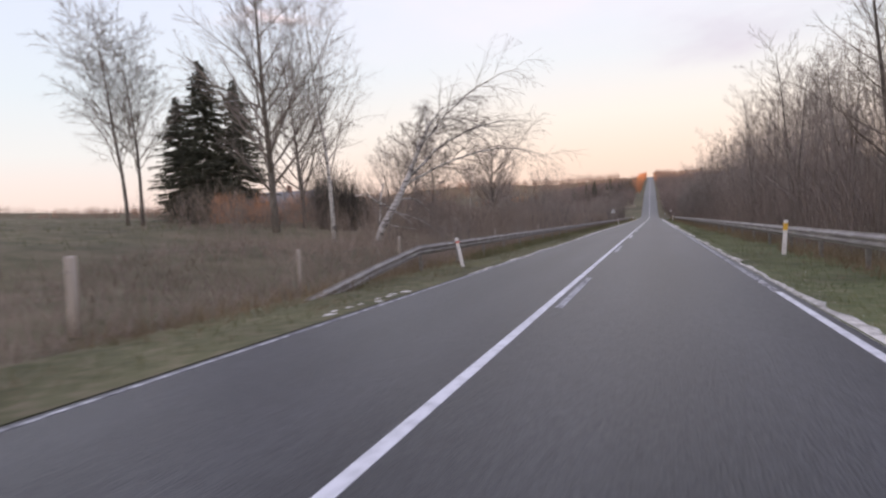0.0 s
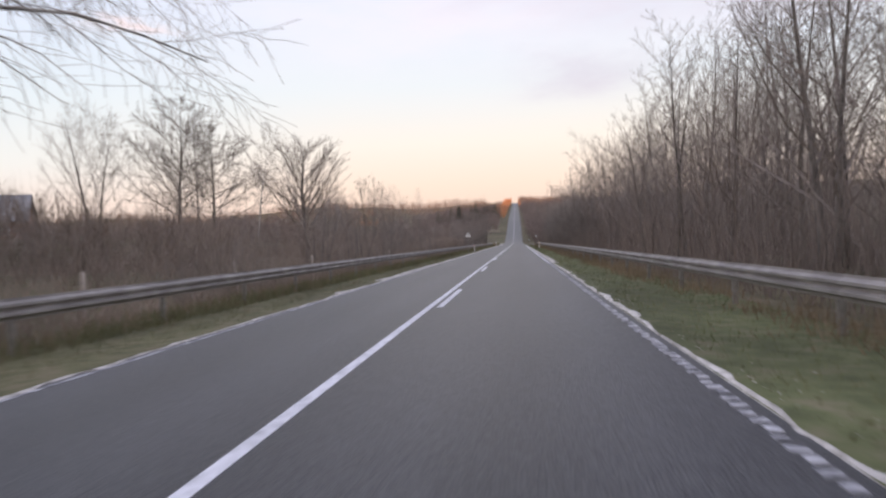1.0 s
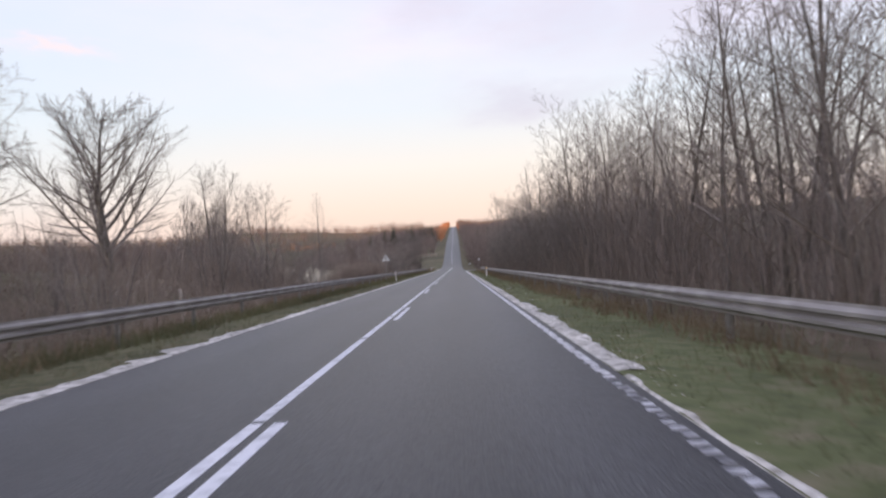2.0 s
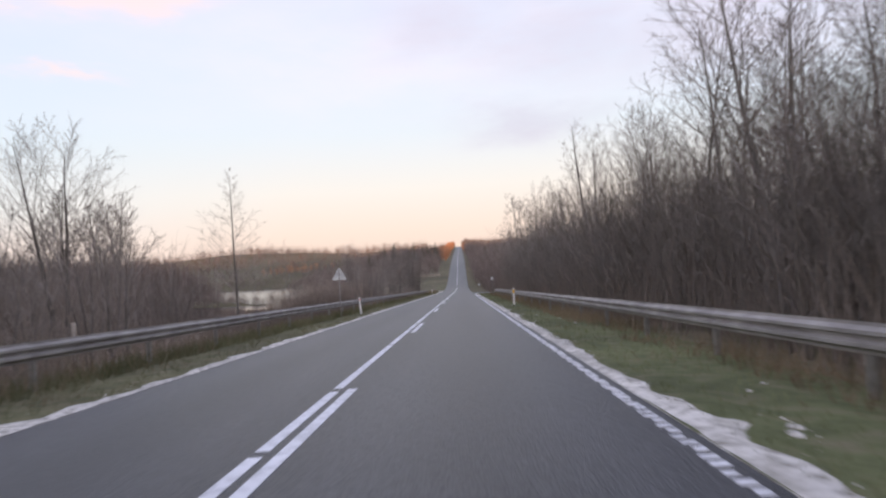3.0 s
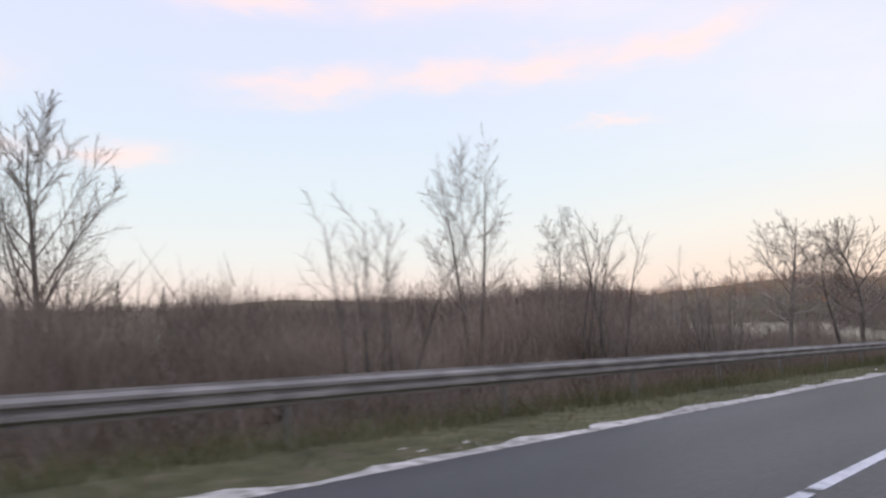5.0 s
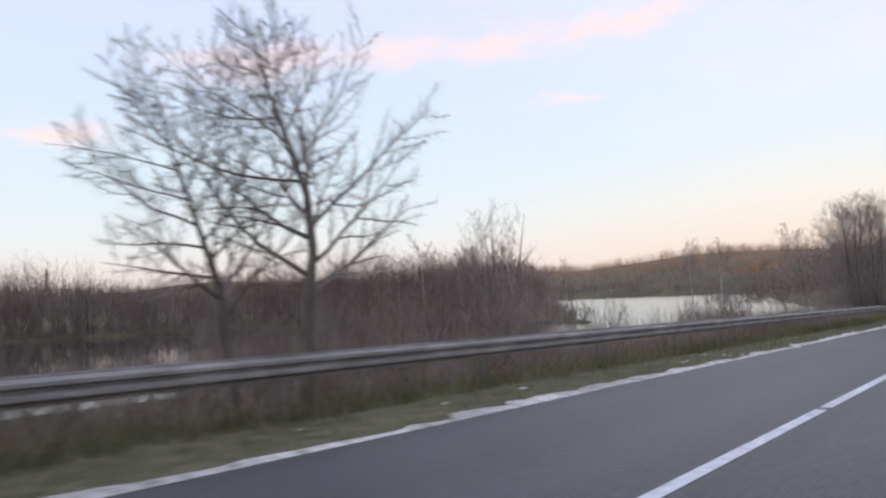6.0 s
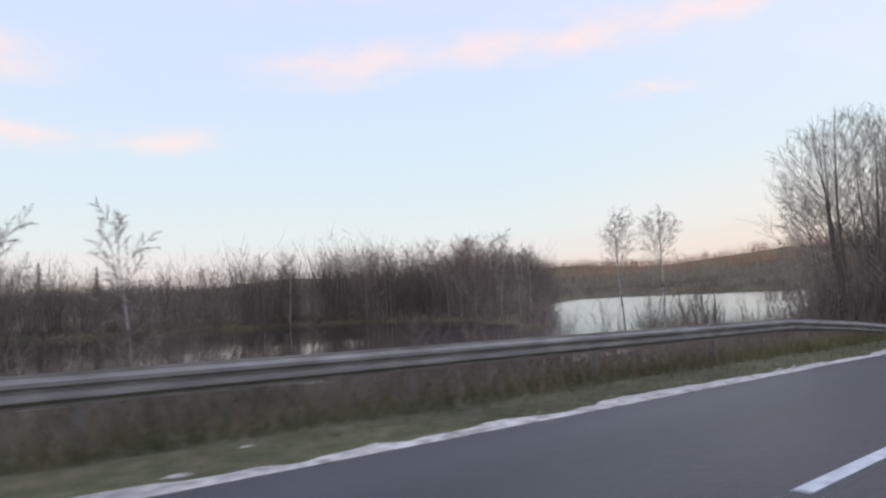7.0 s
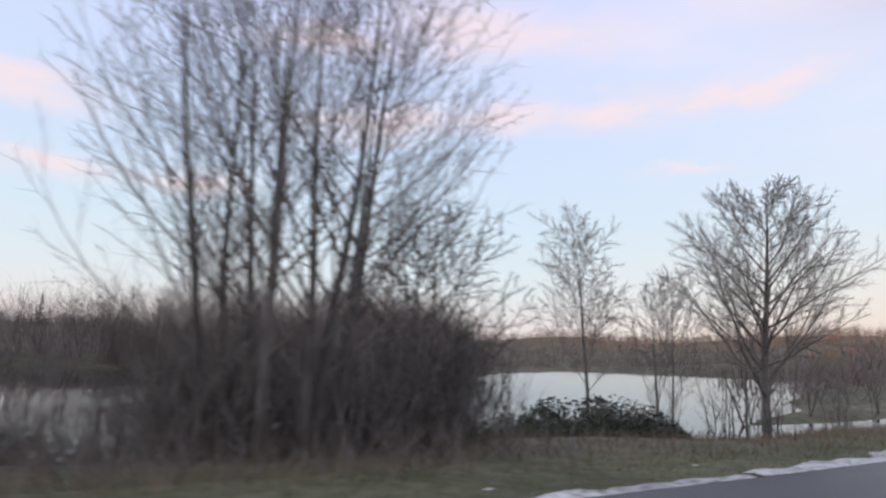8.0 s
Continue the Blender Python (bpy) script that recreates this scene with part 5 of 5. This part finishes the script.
woods("thicket", x, y, 6.5, 11.5, 0.24, 64, 0.0085, M_TWIG, "fine bare crowns of the crowded roadside wood", 7.0)
x, y = scatter(750, 8.2, 30, -5, 178, 1.4)
woods("thicket", x, y, 3.5, 8.5, 0.24, 30, 0.014, M_BRUSH, "bare saplings filling the roadside wood", 6.0)
x, y = gen.normal(-12.0, 1.1, 200), gen.uniform(230.6, 241, 200)
woods("thicket", x, y, 0.5, 1.3, 0.6, 24, 0.014, M_NEEDLE, "low dark scrub tangled with the evergreen bush", 3.0)
x, y = scatter(150, -9.6, -14.0, 213, 229, 1.0)
woods("thicket", x, y, 0.6, 1.3, 0.6, 40, 0.011, M_NEEDLE, "low dark scrub along the near shore", 3.0)
# wooded point across the water
x, y = scatter(3000, -168, -43, 200, 330)
k = (lake_depth(x, y) < 0.6) & (lake_depth(x, y) > -24)
woods("point_woods", x[k], y[k], 8.0, 12.8, 0.38, 88, 0.031, M_FAR, "brown leafless birch and alder wood across the lake", 12.0, top=(-2.6 + 12.8 * step(-x, 50, 108))[k])
x, y = scatter(9000, -168, -43, 200, 330)
k = (lake_depth(x, y) < 0.2) & (lake_depth(x, y) > -30)
stalks("undergrowth", x[k], y[k], 0.8, 2.0, 0.35, 0.06, M_FAR, "brown reeds and dead weeds on the wooded point", "undergrowth")
x, y = scatter(5200, -168, -43, 200, 330)
k = (lake_depth(x, y) < 0.4) & (lake_depth(x, y) > -6)
woods("point_woods", x[k], y[k], 1.2, 3.6, 0.5, 22, 0.022, M_FAR, "low brown willow scrub along the wooded point's shore", 7.0)
# hills round the lake
x, y = scatter(12000, -420, -14, 240, 680)
x, y = on_land(x, y, -0.6)
k = (lake_depth(x, y) > -42) & (x < -13)
woods("shore_woods", x[k], y[k], 3.0, 7.5, 0.46, 20, 0.055, M_FAR, "brown alder and willow scrub round the far shore", 16.0)
x, y = scatter(4600, -680, -30, 300, 980)
x, y = on_land(x, y, 6)
k = x < -9 - 0.05 * (y - 300)
woods("far_woods", x[k], y[k], 7, 14.5, 0.44, 15, 0.12, M_FAR, "brown leafless woods on the far hills", 40.0)
x, y = scatter(1500, -620, -150, 20, 330)
x, y = on_land(x, y, 4)
woods("far_woods", x, y, 5.5, 11, 0.42, 13, 0.12, M_FAR, "brown leafless woods west of the lake", 30.0)
# both sides of the road up the hill
x, y = scatter(900, 7.5, 40, 176, 330, 1.5)
k = ~((np.abs(y - 184.5) < 7) & (x < 70))
woods("hillside_woods", x[k], y[k], 8, 13.5, 0.30, 26, 0.042, M_FAR, "dense bare dark wood beyond the side road", 8.0)
x, y = scatter(1700, 6.5, 60, 300, 900, 2.0)
woods("hillside_woods", x, y, 7, 12, 0.38, 17, 0.08, M_FAR, "bare dark wood beside the climbing road", 14.0)
x, y = scatter(350, 60, 300, -100, 900, 1.4)
woods("hillside_woods", x, y, 9, 14, 0.36, 14, 0.10, M_FAR, "bare wood deep behind the roadside trees", 20.0)
x, y = scatter(1700, -8, -70, 335, 700, 1.6)
k = x < -8 - 0.012 * (y - 335)
woods("hillside_woods", x[k], y[k], 6, 11, 0.38, 16, 0.08, M_FAR, "bare wood beside the climbing road", 14.0)

# copper beeches along the climbing road and on the slope, in the last sun
x, y = scatter(200, -6.2, -12, 430, 960, 1.3)
woods("beech_trees", x, y, 5, 10, 0.34, 60, 0.07, M_BEECH, "copper beeches glowing in the last low sun", 20.0)
x, y = scatter(70, 5.2, 8, 640, 1000, 1.3)
woods("beech_trees", x, y, 4, 8, 0.34, 50, 0.085, M_BEECH, "copper beeches glowing in the last low sun", 20.0)
u, v = gen.normal(0, 1, 18), gen.normal(0, 1, 18)
x, y = -122 + u * 13, 600 + v * 6
woods("beech_trees", x, y, 6, 9, 0.40, 50, 0.085, M_BEECH, "copper beeches among the far leafless woods", 20.0)

x, y = gen.uniform(-37, -27.5, 26), gen.normal(53.5, 0.7, 26)
woods("beech_trees", x, y, 2.8, 3.8, 0.34, 110, 0.02, M_BEECH, "copper beech hedge with dry leaves behind the spruces", 4.0)

# spruces on the far slopes
SMALL_SPRUCE = spruce_meshes(72, 9.0, 6, 1.0, 0.045)
rng = random.Random(31)
for k in range(16):
    x, y = rng.uniform(-44, -10), rng.uniform(400, 470)
    tree("spruce_tree", "far dark spruce above the leafless wood", "spruce", "spruces on the far slope", SMALL_SPRUCE, stand(x, y, k * 40, rng.uniform(0.9, 1.4)))
for k in range(6):
    x, y = rng.uniform(10, 20), rng.uniform(290, 360)
    tree("spruce_tree", "far dark spruce beside the climbing road", "spruce", "spruces on the far slope", SMALL_SPRUCE, stand(x, y, k * 40, rng.uniform(0.9, 1.3)))


for x, y, k in ((-330, 262, 1.6), (-322, 238, 1.9), (-340, 222, 1.4)):
    tree("spruce_tree", "far lone spruce above the leafless hill", "spruce", "spruces on the far slope", SMALL_SPRUCE, stand(x, y, 0, k))


def farmhouse(x, y, turn):
    """A low brick house with a pitched roof of grey sheets, deep in the scrub."""
    long, wide, eave, ridge = 11.0, 6.4, 2.3, 4.6
    thing = tagged(new("farmhouse"), "low red-brick farmhouse with a grey pitched roof", "house")
    thing.matrix_world = pose(x, y, ground_at(x, y) - 0.9, 0, 0, turn)
    brick = material("red_brick", [(0.3, (0.26, 0.13, 0.09)), (0.7, (0.42, 0.23, 0.16))], 0.9, 9, 6, 0.5, 12, 0.2, 0.4)
    sheet = material("grey_roof_sheets", [(0.3, (0.22, 0.21, 0.21)), (0.7, (0.34, 0.33, 0.32))], 0.8, 5, 6, 0.4, 8, 0.2, 0.5, stretch=(3, 1, 1))
    pane_glass = material("dark_window_glass", [(0.4, (0.03, 0.035, 0.04)), (0.6, (0.05, 0.055, 0.06))], 0.08, 2, 2, spec=0.6)
    w = Shape()
    for px in (-long / 2, long / 2):
        w.v += [Vector((px, -wide / 2, -0.8)), Vector((px, wide / 2, -0.8)), Vector((px, wide / 2, eave)), Vector((px, 0, ridge - 0.12)), Vector((px, -wide / 2, eave))]
    w.f += [(0, 1, 2, 3, 4), (9, 8, 7, 6, 5), (0, 4, 9, 5), (1, 6, 7, 2), (0, 5, 6, 1), (2, 7, 8, 3), (4, 3, 8, 9)]
    part("wall", w.mesh("wall", brick), thing, "red brick walls")
    for side in (-1, 1):
        r = Shape()
        for px in (-long / 2 - 0.35, long / 2 + 0.35):
            for py, pz in ((0, ridge), (side * (wide / 2 + 0.4), eave - 0.2), (side * (wide / 2 + 0.4), eave - 0.32), (0, ridge - 0.12)):
                r.v.append(Vector((px, py, pz)))
        r.f += [(0, 1, 2, 3), (7, 6, 5, 4), (0, 4, 5, 1), (1, 5, 6, 2), (2, 6, 7, 3), (3, 7, 4, 0)]
        part("roof", r.mesh("roof", sheet), thing, "grey roof sheets")
    c = Shape()
    c.box(1.2, 1.8, -0.3, 0.3, ridge - 0.5, ridge + 0.7)
    part("chimney", c.mesh("chimney", brick), thing)
    for px in (-3.6, -1.2, 1.4, 3.8):
        f = Shape()
        for a0, a1, b0, b1 in ((-0.55, -0.47, 0.9, 2.0), (0.47, 0.55, 0.9, 2.0), (-0.47, 0.47, 0.9, 0.98), (-0.47, 0.47, 1.92, 2.0), (-0.03, 0.03, 0.98, 1.92)):
            f.box(px + a0, px + a1, -wide / 2 - 0.05, -wide / 2 + 0.02, b0, b1)
        win = part("window", f.mesh("window", M_WHITE), thing, "white window frame")
        g = Shape()
        g.box(px - 0.47, px + 0.47, -wide / 2 - 0.02, -wide / 2 - 0.006, 0.98, 1.92)
        part("pane", g.mesh("pane", pane_glass), win, "dark glass")


farmhouse(-47.0, 80.5, 32)


# pale scraps on the verges
def scrap(x, y, size, seed):
    r = random.Random(seed)
    s = Shape()
    n = 7
    for h, k in ((-0.02, 1.0), (0.03, 0.8), (0.045, 0.3)):
        for i in range(n):
            q = 6.28 * i / n
            s.v.append(Vector((math.cos(q) * size * k * r.uniform(0.6, 1.2), math.sin(q) * size * 1.5 * k * r.uniform(0.6, 1.2), h)))
    for j in range(2):
        for i in range(n):
            s.f.append((j * n + i, j * n + (i + 1) % n, (j + 1) * n + (i + 1) % n, (j + 1) * n + i))
    s.f += [tuple(range(n))[::-1], tuple(range(2 * n, 3 * n))]
    ob = tagged(new("gravel_patch", s.mesh("gravel_patch", M_GRAVEL)), "small pale patch lying in the verge grass", "gravel patch", "pale patches on the verges")
    ob.location = (x, y, ground_at(x, y))


rng = random.Random(17)
for k in range(9):
    scrap(-3.36 - rng.random() * 0.3, 10.6 + k * 0.42, rng.uniform(0.09, 0.17), 90 + k)
for k in range(22):
    scrap(3.92 + rng.random() ** 1.6 * 1.3, rng.uniform(74, 122), rng.uniform(0.03, 0.10), k)
for k in range(36):
    scrap(-3.65 - rng.random() ** 1.6 * 1.2, rng.uniform(120, 232), rng.uniform(0.03, 0.11), 40 + k)
